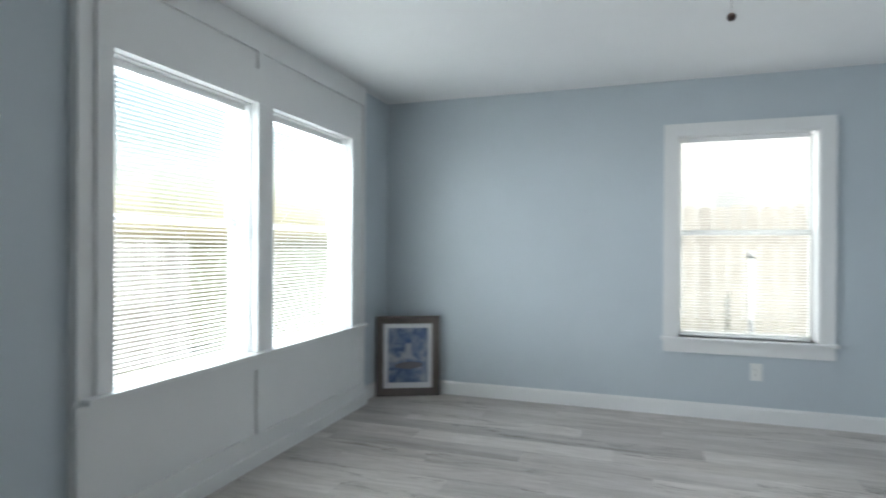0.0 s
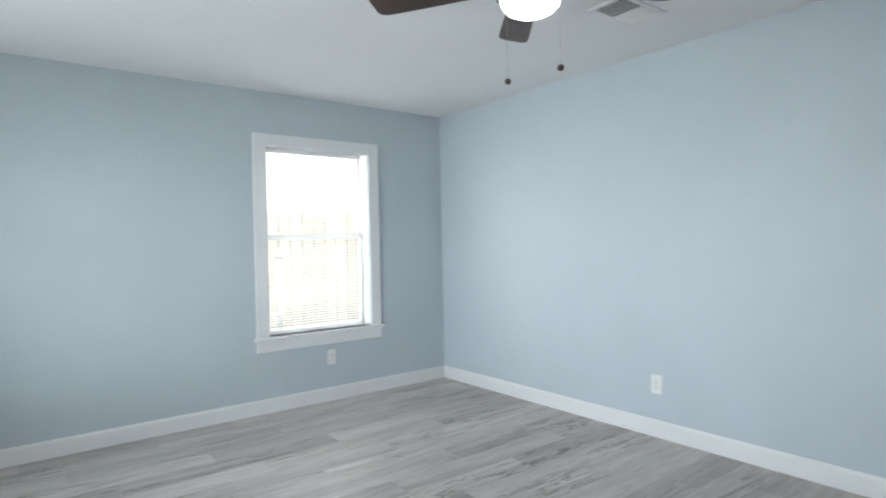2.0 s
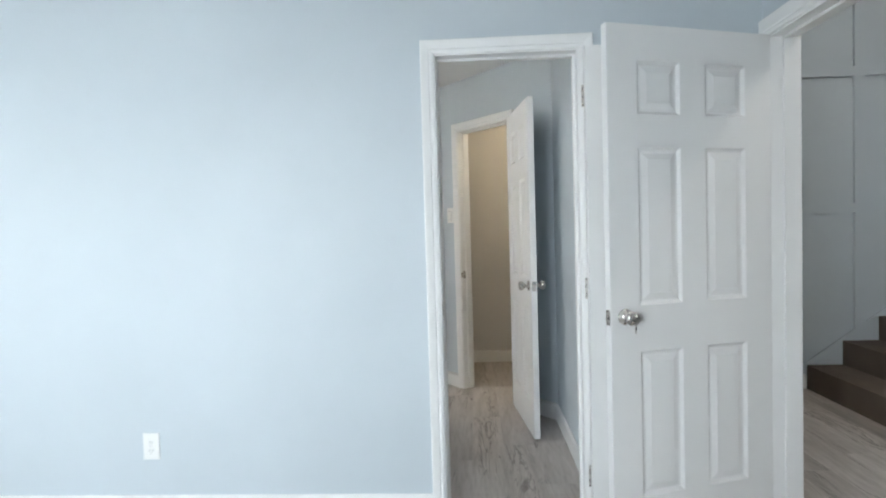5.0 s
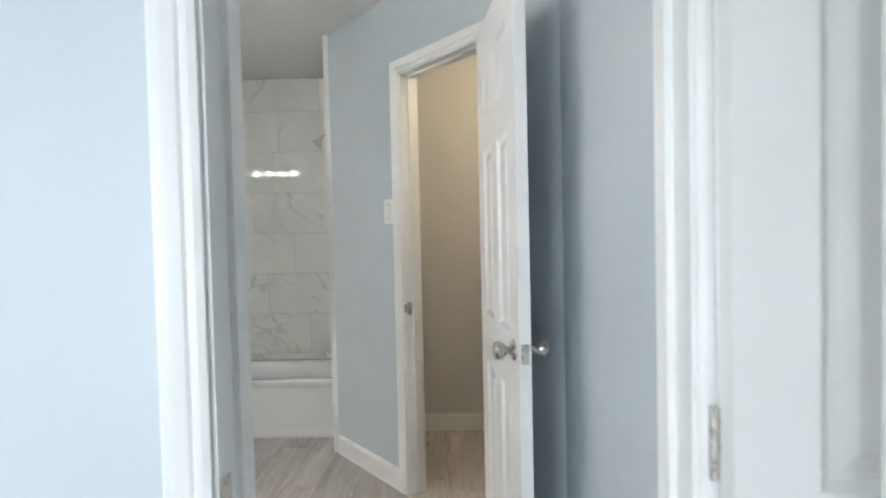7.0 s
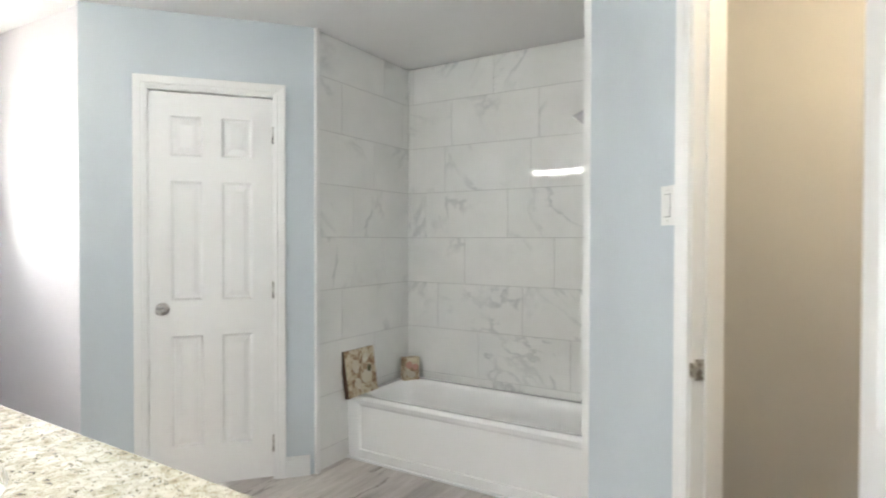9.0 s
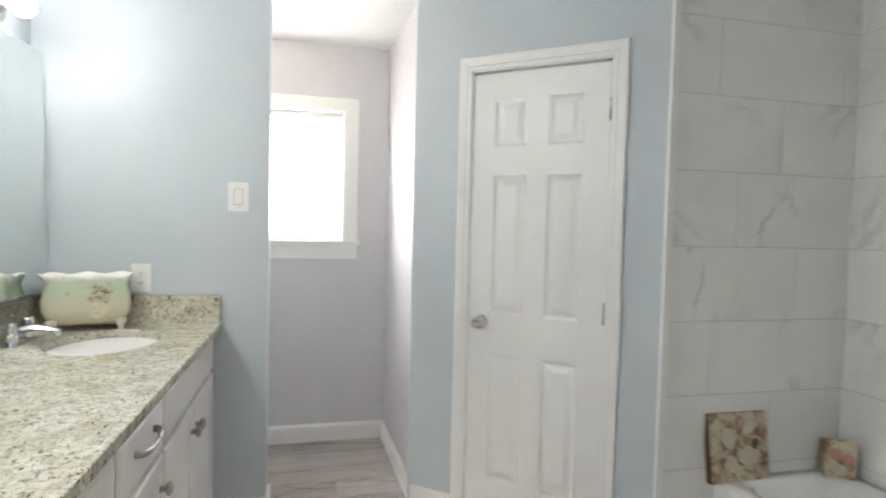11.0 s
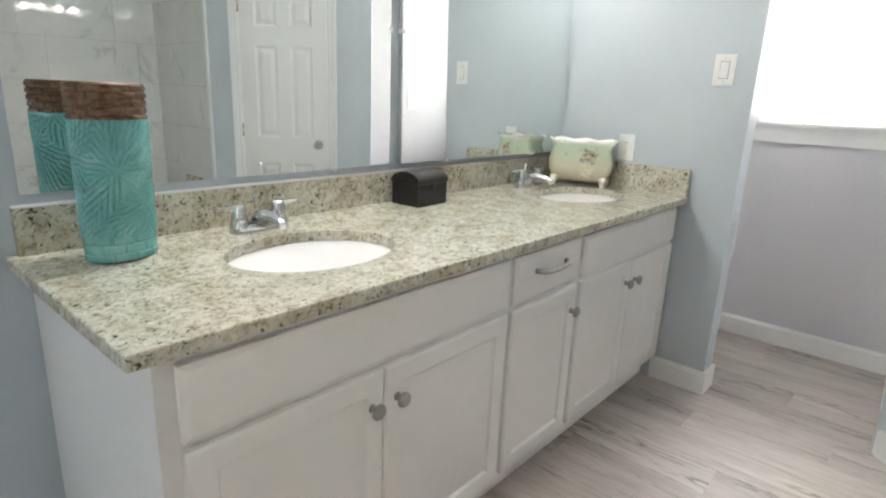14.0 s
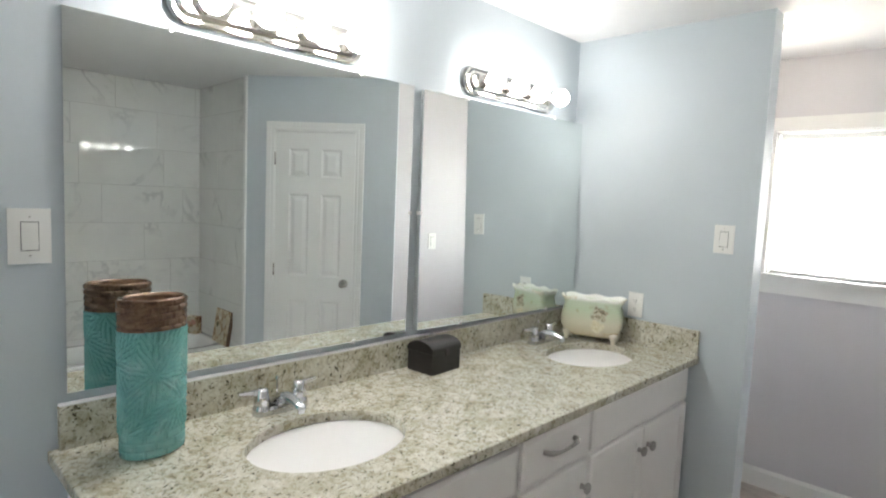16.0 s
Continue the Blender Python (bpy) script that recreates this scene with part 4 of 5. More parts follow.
def faucet(x, y):
    f = thing("faucet", Matrix.Translation((x, y, CT1)) @ Matrix.Scale(1.18, 4), "chrome two-handle centerset faucet", "faucet", "vanity faucets")
    bm = bmesh.new()
    n = 24
    lo, mid_, hi = [], [], []
    for k in range(n):
        a = 2 * math.pi * k / n
        ex, ey = 0.026 * math.cos(a), 0.052 * (1 if math.sin(a) >= 0 else -1) * (abs(math.sin(a)) > 0.3) + 0.026 * math.sin(a)
        lo.append(bm.verts.new((ex, ey, 0)))
        mid_.append(bm.verts.new((ex * 0.96, ey * 0.98, 0.014)))
        hi.append(bm.verts.new((ex * 0.7, ey * 0.92, 0.020)))
    for a, b in ((lo, mid_), (mid_, hi)):
        for k in range(n):
            bm.faces.new([a[k], a[(k + 1) % n], b[(k + 1) % n], b[k]])
    bm.faces.new(hi)
    bm.faces.new(lo[::-1])
    part("base_plate", bm, CHROME, f)
    # broad hooded spout, wide where it leaves the base and tapering to the tip
    bm = bmesh.new()
    rings = []
    for x, z, hw, hh in ((-0.026, 0.012, 0.004, 0.003), (-0.022, 0.017, 0.028, 0.009), (-0.010, 0.026, 0.027, 0.016), (0.010, 0.032, 0.024, 0.021), (0.030, 0.036, 0.020, 0.021), (0.055, 0.038, 0.017, 0.016), (0.085, 0.036, 0.014, 0.011), (0.104, 0.033, 0.012, 0.009), (0.110, 0.031, 0.006, 0.0045)):
        rings.append([bm.verts.new((x, hw * math.cos(2 * math.pi * k / 20), z + hh * math.sin(2 * math.pi * k / 20))) for k in range(20)])
    for a, b in zip(rings, rings[1:]):
        for k in range(20):
            bm.faces.new([a[k], a[(k + 1) % 20], b[(k + 1) % 20], b[k]])
    bm.faces.new(rings[0][::-1])
    bm.faces.new(rings[-1])
    part("spout", bm, CHROME, f, smooth=True)
    part("aerator", lathe(bmesh.new(), [(0, 0.034), (0.010, 0.034), (0.010, 0.021), (0.008, 0.020), (0, 0.020)], 16, m=Matrix.Translation((0.098, 0, 0))), CHROME, f, smooth=True)
    part("lift_rod", lathe(bmesh.new(), [(0, 0.086), (0.004, 0.085), (0.0052, 0.078), (0.002, 0.074), (0.002, 0.02), (0, 0.02)], 10, m=Matrix.Translation((-0.020, 0, 0))), CHROME, f)
    for s in (-1, 1):
        bm = bmesh.new()
        lathe(bm, [(0.024, 0.012), (0.0235, 0.020), (0.020, 0.024), (0.0205, 0.028), (0.0165, 0.060), (0.0145, 0.066), (0.010, 0.068), (0, 0.0685)], 16, m=Matrix.Translation((0, s * 0.053, 0)))
        part("handle_base", bm, CHROME, f, "fluted chrome handle", smooth=True)
        bm = bmesh.new()
        box(bm, -0.0085, 0.006, 0.052, 0.0085, 0.024, 0.0665)
        tip = [bm.verts.new((x, 0.060, z)) for x, z in ((-0.0075, 0.058), (0.0075, 0.058), (0.0075, 0.0655), (-0.0075, 0.0655))]
        root = [bm.verts.new((x, 0.022, z)) for x, z in ((-0.0075, 0.054), (0.0075, 0.054), (0.0075, 0.066), (-0.0075, 0.066))]
        for k in range(4):
            bm.faces.new([root[k], root[(k + 1) % 4], tip[(k + 1) % 4], tip[k]])
        bm.faces.new(tip)
        bm.faces.new(root[::-1])
        turn = Matrix.Translation((0, s * 0.053, 0)) @ Matrix.Rotation(radians(0 if s > 0 else 180), 4, "Z") @ Matrix.Rotation(radians(12 * s), 4, "Z")
        bmesh.ops.transform(bm, matrix=turn, verts=bm.verts[:])
        part("lever", bm, CHROME, f, "flat chrome lever", 0.0015)
    return f


faucet(2.142, 1.866)
faucet(2.142, 3.275)

# ---------- mirrors ----------
def mirror_front(y, z, y0, x0, turn, lean):
    return x0 + math.tan(turn) * (y - y0) - math.tan(lean) * (z - 1.5)


BOARD = plain("grey_mirror_backing", (0.42, 0.46, 0.48), 0.6)
for y0, y1, x0, turn, lean in ((1.325, 2.460, WB1 + 0.010, radians(0.62), radians(0.1)), (2.518, 3.636, WB1 + 0.022, radians(1.75), radians(0.9))):
    mir = thing("wall_mirror", Matrix.Identity(4), "frameless rectangular vanity mirror on the blue wall", "mirror", "vanity mirrors")
    # the sheet leans a little; a wedge of backing board packs it out from the wall
    for nm, mat, d0, d1 in (("mirror_glass", MIRROR, 0.0, -0.005), ("backing_board", BOARD, -0.0052, None)):
        bm = bmesh.new()
        ring = [(y0, 1.050), (y1, 1.050), (y1, 2.000), (y0, 2.000)]
        a = [bm.verts.new((mirror_front(y, z, y0, x0, turn, lean) + d0, y, z)) for y, z in ring]
        b = [bm.verts.new((WB1 + 0.001 if d1 is None else mirror_front(y, z, y0, x0, turn, lean) + d1, y, z)) for y, z in ring]
        bm.faces.new(a)
        bm.faces.new(b[::-1])
        for i in range(4):
            bm.faces.new([a[i], b[i], b[(i + 1) % 4], a[(i + 1) % 4]])
        part(nm, bm, mat, mir, "" if d0 == 0 else "grey backing board behind the glass")
    for yy, zz in ((y0 + 0.25, 1.050), (y1 - 0.25, 1.050), (y0 + 0.25, 2.000), (y1 - 0.25, 2.000), (y0 if y0 > 2 else y1, 1.52)):
        part("mirror_clip", boxes((WB1 + 0.001, yy - 0.005, zz - 0.007, mirror_front(yy, zz, y0, x0, turn, lean) + 0.004, yy + 0.005, zz + 0.007)), PLASTIC, mir, "small clear mirror clip", 0.002)

# ---------- vanity lights ----------
def vanity_light(y0, y1, z, glow):
    v = thing("vanity_light", Matrix.Translation((WB1, (y0 + y1) / 2, z)), "brushed nickel bath bar with four lit globe bulbs", "wall lamp", "vanity lights")
    half, r = (y1 - y0) / 2, 0.058
    bm = bmesh.new()
    rows = []
    for x, ins in ((0.001, 0), (0.018, 0), (0.026, 0.006), (0.026, 0.016), (0.032, 0.020), (0.038, 0.030)):
        row = []
        for k in range(40):
            a = 2 * math.pi * k / 40
            row.append(bm.verts.new((x, (half - r) * (1 if math.cos(a) > 0 else -1) + (r - ins) * math.cos(a), (r - ins) * math.sin(a))))
        rows.append(row)
    for a, b in zip(rows, rows[1:]):
        for k in range(40):
            bm.faces.new([a[k], a[(k + 1) % 40], b[(k + 1) % 40], b[k]])
    bm.faces.new(rows[0])
    bm.faces.new(rows[-1])
    part("back_plate", bm, PLATE, v, "polished nickel racetrack back plate")
    for k in range(4):
        y = (k - 1.5) * (y1 - y0) / 4.1
        rot = Matrix.Translation((0.036, y, 0)) @ Matrix.Rotation(radians(90), 4, "Y")
        part("socket", lathe(bmesh.new(), [(0.030, 0), (0.029, 0.010), (0.021, 0.016), (0.021, 0.034), (0, 0.034)], 22, m=rot), NICKEL, v, "nickel bulb socket", smooth=True)
        part("bulb", lathe(bmesh.new(), [(0.014, 0.032), (0.018, 0.042), (0.033, 0.056), (0.0405, 0.075), (0.037, 0.096), (0.022, 0.112), (0, 0.117)], 24, m=rot), glow, v, "lit globe bulb", smooth=True)


vanity_light(1.562, 2.208, 2.080, BULB)
vanity_light(2.742, 3.404, 2.080, DIMBULB)

# ---------- vase ----------
def turquoise_material():
    m, nt, p = material("turquoise_glaze")
    v = coords(nt, world_space=False)
    n = noise_tex(nt, v, 14, 4)
    col = ramp(nt, n, [(0.3, (0.13, 0.38, 0.37)), (0.55, (0.19, 0.48, 0.46)), (0.75, (0.31, 0.60, 0.57))])
    nt.links.new(col, p.inputs["Base Color"])
    p.inputs["Roughness"].default_value = 0.13
    p.inputs["Coat Weight"].default_value = 0.4
    bump(nt, p, n, 0.15, 0.002)
    return m


def bronze_glaze():
    m, nt, p = material("bronze_brown_glaze")
    v = coords(nt, (1, 1, 3), world_space=False)
    n = noise_tex(nt, v, 30, 4, 0.6, 0.4)
    nt.links.new(ramp(nt, n, [(0.3, (0.07, 0.035, 0.02)), (0.55, (0.19, 0.11, 0.065)), (0.78, (0.34, 0.23, 0.15))]), p.inputs["Base Color"])
    p.inputs["Roughness"].default_value = 0.12
    p.inputs["Metallic"].default_value = 0.25
    bump(nt, p, n, 0.6, 0.003)
    return m


vase = thing("ceramic_vase", Matrix.Translation((2.182, 1.480, CT1)) @ Matrix.Rotation(radians(10), 4, "Z"), "tall turquoise ceramic vase with leaf relief and bronze rim", "vase")
AROUND = 0.50
BURSTS = [(((k * 0.618 + 0.1) % 1.0) * AROUND, 0.085 + 0.24 * ((k * 0.44 + 0.2) % 1.0)) for k in range(6)]


def weave(u, z, row=0.021, wide=0.048):
    """Height of the raised basket-weave bricks."""
    j = math.floor(z / row)
    fz = abs((z / row) % 1.0 - 0.5) * row
    n = round(AROUND / wide)
    fu = abs((u * n + 0.5 * (j % 2)) % 1.0 - 0.5) * AROUND / n
    return max(0.0, min(1.0, (row / 2 - fz - 0.001) / 0.002)) * max(0.0, min(1.0, (AROUND / n / 2 - fu - 0.0025) / 0.002))


def leaves(u, z):
    """Height of the raised leaves that burst from several centres."""
    r, du, dz, spin = 9.0, 0, 0, 0
    for k, (cu, cz) in enumerate(BURSTS):
        x = (u * AROUND - cu + AROUND / 2) % AROUND - AROUND / 2
        q = math.hypot(x, z - cz)
        if q < r:
            r, du, dz, spin = q, x, z - cz, k * 0.7
    high = 0.0
    ring, ang = 0.0155, math.atan2(dz, du) + spin
    for j in (int(r / ring), int(r / ring) - 1):
        if j < 0:
            continue
        v = (r - j * ring) / (ring * 1.5)
        if v >= 1:
            continue
        n = max(9, round(2 * math.pi * (j + 0.8) * ring / 0.0128))
        w = (ang / (2 * math.pi) * n + 0.5 * (j % 2)) % 1.0 - 0.5
        half = 0.44 * math.sin(math.pi * (0.12 + 0.88 * v)) ** 0.7
        if abs(w) < half:
            high = max(high, (1 - (w / half) ** 2) ** 0.5 * (0.55 + 0.45 * v))
    return high


PROF = [(0.0, 0.91), (0.005, 0.945), (0.02, 0.96), (0.06, 0.955), (0.15, 0.955), (0.25, 0.965), (0.32, 0.975), (0.40, 1.0)]


def vase_skin(z0, z1, nz, height, nu=480):
    bm = bmesh.new()
    rows = []
    for j in range(nz + 1):
        z = z0 + (z1 - z0) * j / nz
        base = np.interp(z, [p[0] for p in PROF], [p[1] for p in PROF])
        row = []
        for i in range(nu):
            a = 2 * math.pi * i / nu
            up = height(i / nu, z)
            row.append(bm.verts.new(((0.060 * base + up) * math.cos(a), (0.081 * base + up) * math.sin(a), z)))
        rows.append(row)
    for r0, r1 in zip(rows, rows[1:]):
        for i in range(nu):
            bm.faces.new([r0[i], r0[(i + 1) % nu], r1[(i + 1) % nu], r1[i]])
    return bm, rows


bm, rows = vase_skin(0.0, 0.320, 250, lambda u, z: 0.0032 * weave(u, z) if z < 0.063 else 0.0080 * leaves(u, z))
bm.faces.new(rows[0][::-1])
part("body", bm, turquoise_material(), vase, "turquoise glazed body with leaf relief", smooth=True)
bm, rows = vase_skin(0.320, 0.392, 44, lambda u, z: 0.0015 + 0.0034 * weave(u, z, 0.0165, 0.034), 320)
lathe(bm, [(1.02, 0.392), (1.0, 0.397), (0.95, 0.397), (0.91, 0.388), (0.88, 0.20), (0.7, 0.02), (0, 0.02)], 56, 0.060, 0.081)
part("rim", bm, bronze_glaze(), vase, "bronze brown glazed rim", smooth=True)
# ---------- jardiniere ----------
def jard_material():
    m, nt, p = material("pale_green_floral_glaze")
    v = coords(nt, world_space=False)
    sep = nt.nodes.new("ShaderNodeSeparateXYZ")
    nt.links.new(v, sep.inputs[0])
    up = node(nt, "ShaderNodeMapRange")
    up.inputs[1].default_value, up.inputs[2].default_value = 0.02, 0.20
    nt.links.new(sep.outputs[2], up.inputs[0])
    grad = ramp(nt, up.outputs[0], [(0.0, (0.30, 0.25, 0.14)), (0.06, (0.55, 0.48, 0.33)), (0.40, (0.63, 0.61, 0.47)), (0.75, (0.54, 0.64, 0.46)), (0.93, (0.62, 0.70, 0.55)), (1.0, (0.84, 0.86, 0.80))])
    blot = ramp(nt, noise_tex(nt, v, 13, 4, 0.6, 0.7), [(0.56, (1, 1, 1)), (0.72, (0.80, 0.70, 0.55))])
    col = mix(nt, 1.0, grad, blot, "MULTIPLY")
    # painted rose spray and a paler bloom under it, on both long sides
    for cx, cz, rad, steps in ((0.045, 0.135, 0.040, [(0.36, (0.08, 0.07, 0.045)), (0.45, (0.36, 0.31, 0.21)), (0.56, (0.66, 0.62, 0.48)), (0.70, (0.27, 0.26, 0.15))]), (0.035, 0.075, 0.034, [(0.35, (0.60, 0.54, 0.33)), (0.6, (0.76, 0.72, 0.56))])):
        off = nt.nodes.new("ShaderNodeVectorMath")
        off.operation = "MULTIPLY_ADD"
        off.inputs[1].default_value = (1 / rad, 0, 1 / rad)
        off.inputs[2].default_value = (-cx / rad, 0, -cz / rad)
        nt.links.new(v, off.inputs[0])
        far = nt.nodes.new("ShaderNodeVectorMath")
        far.operation = "LENGTH"
        nt.links.new(off.outputs[0], far.inputs[0])
        rag = nt.nodes.new("ShaderNodeMath")
        rag.operation = "MULTIPLY_ADD"
        nt.links.new(noise_tex(nt, v, 45, 3), rag.inputs[0])
        rag.inputs[1].default_value = 1.4
        nt.links.new(far.outputs["Value"], rag.inputs[2])
        hard = node(nt, "ShaderNodeMapRange")
        hard.inputs[1].default_value, hard.inputs[2].default_value = 1.75, 1.45
        nt.links.new(rag.outputs[0], hard.inputs[0])
        spray = ramp(nt, noise_tex(nt, v, 75, 3, 0.6, 1.2), steps)
        col = mix(nt, hard.outputs[0], col, spray)
    nt.links.new(col, p.inputs["Base Color"])
    p.inputs["Roughness"].default_value = 0.15
    p.inputs["Coat Weight"].default_value = 0.4
    return m


JG = jard_material()
GILT = painted("cream_gilt_glaze", (0.74, 0.70, 0.58), 0.3, 0.25, 0.1, 60)
PETAL = painted("painted_cream_petal", (0.70, 0.64, 0.52), 0.25, 0.15, 0, 30)
LEAFD = painted("painted_dark_leaf", (0.16, 0.15, 0.09), 0.25, 0.3, 0, 30)
jar = thing("jardiniere", Matrix.Translation((2.272, 3.522, CT1 + 0.001)) @ Matrix.Rotation(radians(17), 4, "Z") @ Matrix.Scale(1.03, 4), "pale green floral ceramic jardiniere with a frilled rim and feet", "planter")
bm = bmesh.new()
rows = []
for w, z, fr in ((0.100, 0.022, 0), (0.128, 0.035, 0), (0.147, 0.075, 0), (0.149, 0.115, 0), (0.138, 0.155, 0), (0.133, 0.175, 0), (0.144, 0.198, 0.003), (0.155, 0.212, 0.005), (0.149, 0.212, 0.005), (0.128, 0.18, 0), (0.12, 0.06, 0), (0.06, 0.05, 0)):
    row = []
    for k in range(72):
        a = 2 * math.pi * k / 72
        c, s = math.cos(a), math.sin(a)
        e = 1 / (abs(c) ** 4.5 + abs(s) ** 4.5) ** (1 / 4.5)
        row.append(bm.verts.new((w * e * c, w * 0.40 * e * s, z + fr * math.sin(9 * a))))
    rows.append(row)
for a, b in zip(rows, rows[1:]):
    for k in range(72):
        bm.faces.new([a[k], a[(k + 1) % 72], b[(k + 1) % 72], b[k]])
bm.faces.new(rows[0][::-1])
bm.faces.new(rows[-1])
part("bowl", bm, JG, jar, "", smooth=True)
for sx in (-1, 1):
    for sy in (-1, 1):
        part("foot", lathe(bmesh.new(), [(0, 0), (0.012, 0.0), (0.010, 0.008), (0.016, 0.022), (0.022, 0.040), (0.010, 0.048), (0, 0.048)], 12, m=Matrix.Translation((sx * 0.112, sy * 0.038, 0))), GILT, jar, "cream scrolled foot", smooth=True)

# ---------- black box ----------
bx = thing("trinket_box", Matrix.Translation((2.130, 2.548, CT1)) @ Matrix.Rotation(radians(4), 4, "Z"), "small black domed-lid trinket box on the granite", "box")
hx, hy = 0.064, 0.083
part("box_body", boxes((-hx, -hy, 0, hx, hy, 0.080)), DARKBOX, bx, "", 0.003)
bm = bmesh.new()
arc = [(-hx - 0.003, 0.082)] + [(-(hx + 0.003) * math.cos(math.pi * k / 10), 0.090 + 0.034 * math.sin(math.pi * k / 10)) for k in range(11)] + [(hx + 0.003, 0.082)]
a = [bm.verts.new((x, -hy - 0.003, z)) for x, z in arc]
b = [bm.verts.new((x, hy + 0.003, z)) for x, z in arc]
for i in range(len(arc)):
    bm.faces.new([a[i], a[(i + 1) % len(arc)], b[(i + 1) % len(arc)], b[i]])
bm.faces.new(a)
bm.faces.new(b[::-1])
part("lid", bm, DARKBOX, bx, "domed black lid")
part("clasp", boxes((hx + 0.001, -0.010, 0.066, hx + 0.005, 0.010, 0.092)), plain("dark_metal", (0.05, 0.045, 0.04), 0.4), bx, "", 0.001)

# ---------- tub ----------
TX0, TX1, TY0, TY1, TH = 4.72, 5.335, 1.437, 2.947, 0.362
tub = thing("bathtub", Matrix.Identity(4), "white alcove bathtub with a panelled apron", "bathtub")
bm = bmesh.new()
cx, cy = (TX0 + TX1) / 2, (TY0 + TY1) / 2
rows = []
for hx_, hy_, z, p_ in (((TX1 - TX0) / 2, (TY1 - TY0) / 2, TH - 0.012, 60), ((TX1 - TX0) / 2 - 0.006, (TY1 - TY0) / 2, TH, 60), (0.245, 0.70, TH, 9), (0.232, 0.685, TH - 0.015, 8), (0.215, 0.655, 0.24, 7), (0.195, 0.615, 0.11, 6), (0.16, 0.55, 0.085, 5)):
    row = []
    for k in range(96):
        a = 2 * math.pi * k / 96
        c, s = math.cos(a), math.sin(a)
        e = 1 / (abs(c) ** p_ + abs(s) ** p_) ** (1 / p_)
        row.append(bm.verts.new((cx + hx_ * min(e * abs(c), 1) * (1 if c > 0 else -1), cy + hy_ * min(e * abs(s), 1) * (1 if s > 0 else -1), z)))
    rows.append(row)
for a, b in zip(rows, rows[1:]):
    for k in range(96):
        bm.faces.new([a[k], a[(k + 1) % 96], b[(k + 1) % 96], b[k]])
bm.faces.new(rows[-1])
part("basin", bm, ENAMEL, tub, "", smooth=True)
bm = bmesh.new()
xs = TX0 + 0.012
ring = [[(xs, TY0, 0.0), (xs, TY1, 0.0), (TX0, TY1, TH - 0.012), (TX0, TY0, TH - 0.012)]]
def apron(ins, x, ztop):
    return [(x, TY0 + ins, 0.035 + ins * 0.3), (x, TY1 - ins, 0.035 + ins * 0.3), (x - 0.006, TY1 - ins, ztop), (x - 0.006, TY0 + ins, ztop)]
ring += [apron(0.075, xs, TH - 0.035), apron(0.090, xs + 0.010, TH - 0.05)]
vs = [[bm.verts.new(p) for p in r] for r in ring]
for a, b in zip(vs, vs[1:]):
    for k in range(4):
        bm.faces.new([a[k], a[(k + 1) % 4], b[(k + 1) % 4], b[k]])
bm.faces.new(vs[-1])
back = [bm.verts.new((TX0 + 0.06, y, z)) for y, z in ((TY0, 0), (TY1, 0), (TY1, TH - 0.012), (TY0, TH - 0.012))]
for k in range(4):
    bm.faces.new([vs[0][k], vs[0][(k + 1) % 4], back[(k + 1) % 4], back[k]])
part("apron", bm, ENAMEL, tub, "white enamel apron with a recessed panel")
part("caulk_line", boxes((TX0 - 0.004, TY0, 0.0, TX0 + 0.012, TY1, 0.010)), MATW, tub)
# white edge strips of the tiling
for x, y, nm in ((4.445, 2.928, "a"), (4.472, 1.428, "b")):
    tagged(part("trim_tile_edge", boxes((x, y, 0, x + 0.028, y + 0.035, H - 0.002)), TRIM, bevel=0.003), "white edge strip where the tiles end", "trim", kind="structure")
# shower head and spout
sh = thing("shower_head", Matrix.Translation((4.86, 1.437, 1.93)), "chrome shower head on a bent arm above the tub", "shower head")
part("flange", lathe(bmesh.new(), [(0, 0.012), (0.014, 0.012), (0.030, 0.004), (0.032, 0), (0, 0)], 20, m=Matrix.Rotation(radians(-90), 4, "X")), CHROME, sh, smooth=True)
part("arm", tube(bmesh.new(), [(0, 0, 0), (0, 0.06, 0.014), (0, 0.11, 0.002), (0, 0.145, -0.03)], 0.0085, 12), CHROME, sh, smooth=True)
part("head", lathe(bmesh.new(), [(0, 0), (0.012, 0), (0.014, -0.015), (0.022, -0.03), (0.036, -0.052), (0.036, -0.06), (0, -0.06)], 24, m=Matrix.Translation((0, 0.14, -0.026)) @ Matrix.Rotation(radians(38), 4, "X")), CHROME, sh, smooth=True)
sp = thing("tub_spout", Matrix.Translation((4.80, 1.437, 0.53)), "chrome tub spout above the tub", "tub spout")
part("spout", tube(bmesh.new(), [(0, 0, 0), (0, 0.06, 0), (0, 0.11, -0.004), (0, 0.128, -0.02)], [0.026, 0.024, 0.021, 0.018], 16), CHROME, sp, smooth=True)

# canvas and small painted block on the tub deck
def canvas_material(name, seed):
    m, nt, p = material(name)
    v = coords(nt, world_space=False)
    vor = node(nt, "ShaderNodeTexVoronoi", Scale=13.0)
    sh_ = nt.nodes.new("ShaderNodeVectorMath")
    sh_.inputs[1].default_value = (seed, seed * 2, seed * 3)
    nt.links.new(v, sh_.inputs[0])
    nt.links.new(sh_.outputs[0], vor.inputs["Vector"])
    n = noise_tex(nt, sh_.outputs[0], 16, 4, 0.6, 0.9)
    col = ramp(nt, n, [(0.28, (0.10, 0.055, 0.03)), (0.42, (0.30, 0.17, 0.09)), (0.52, (0.55, 0.46, 0.31)), (0.66, (0.70, 0.64, 0.50)), (0.8, (0.33, 0.22, 0.15))])
    nt.links.new(col, p.inputs["Base Color"])
    p.inputs["Roughness"].default_value = 0.6
    bump(nt, p, n, 0.2, 0.002)
    return m


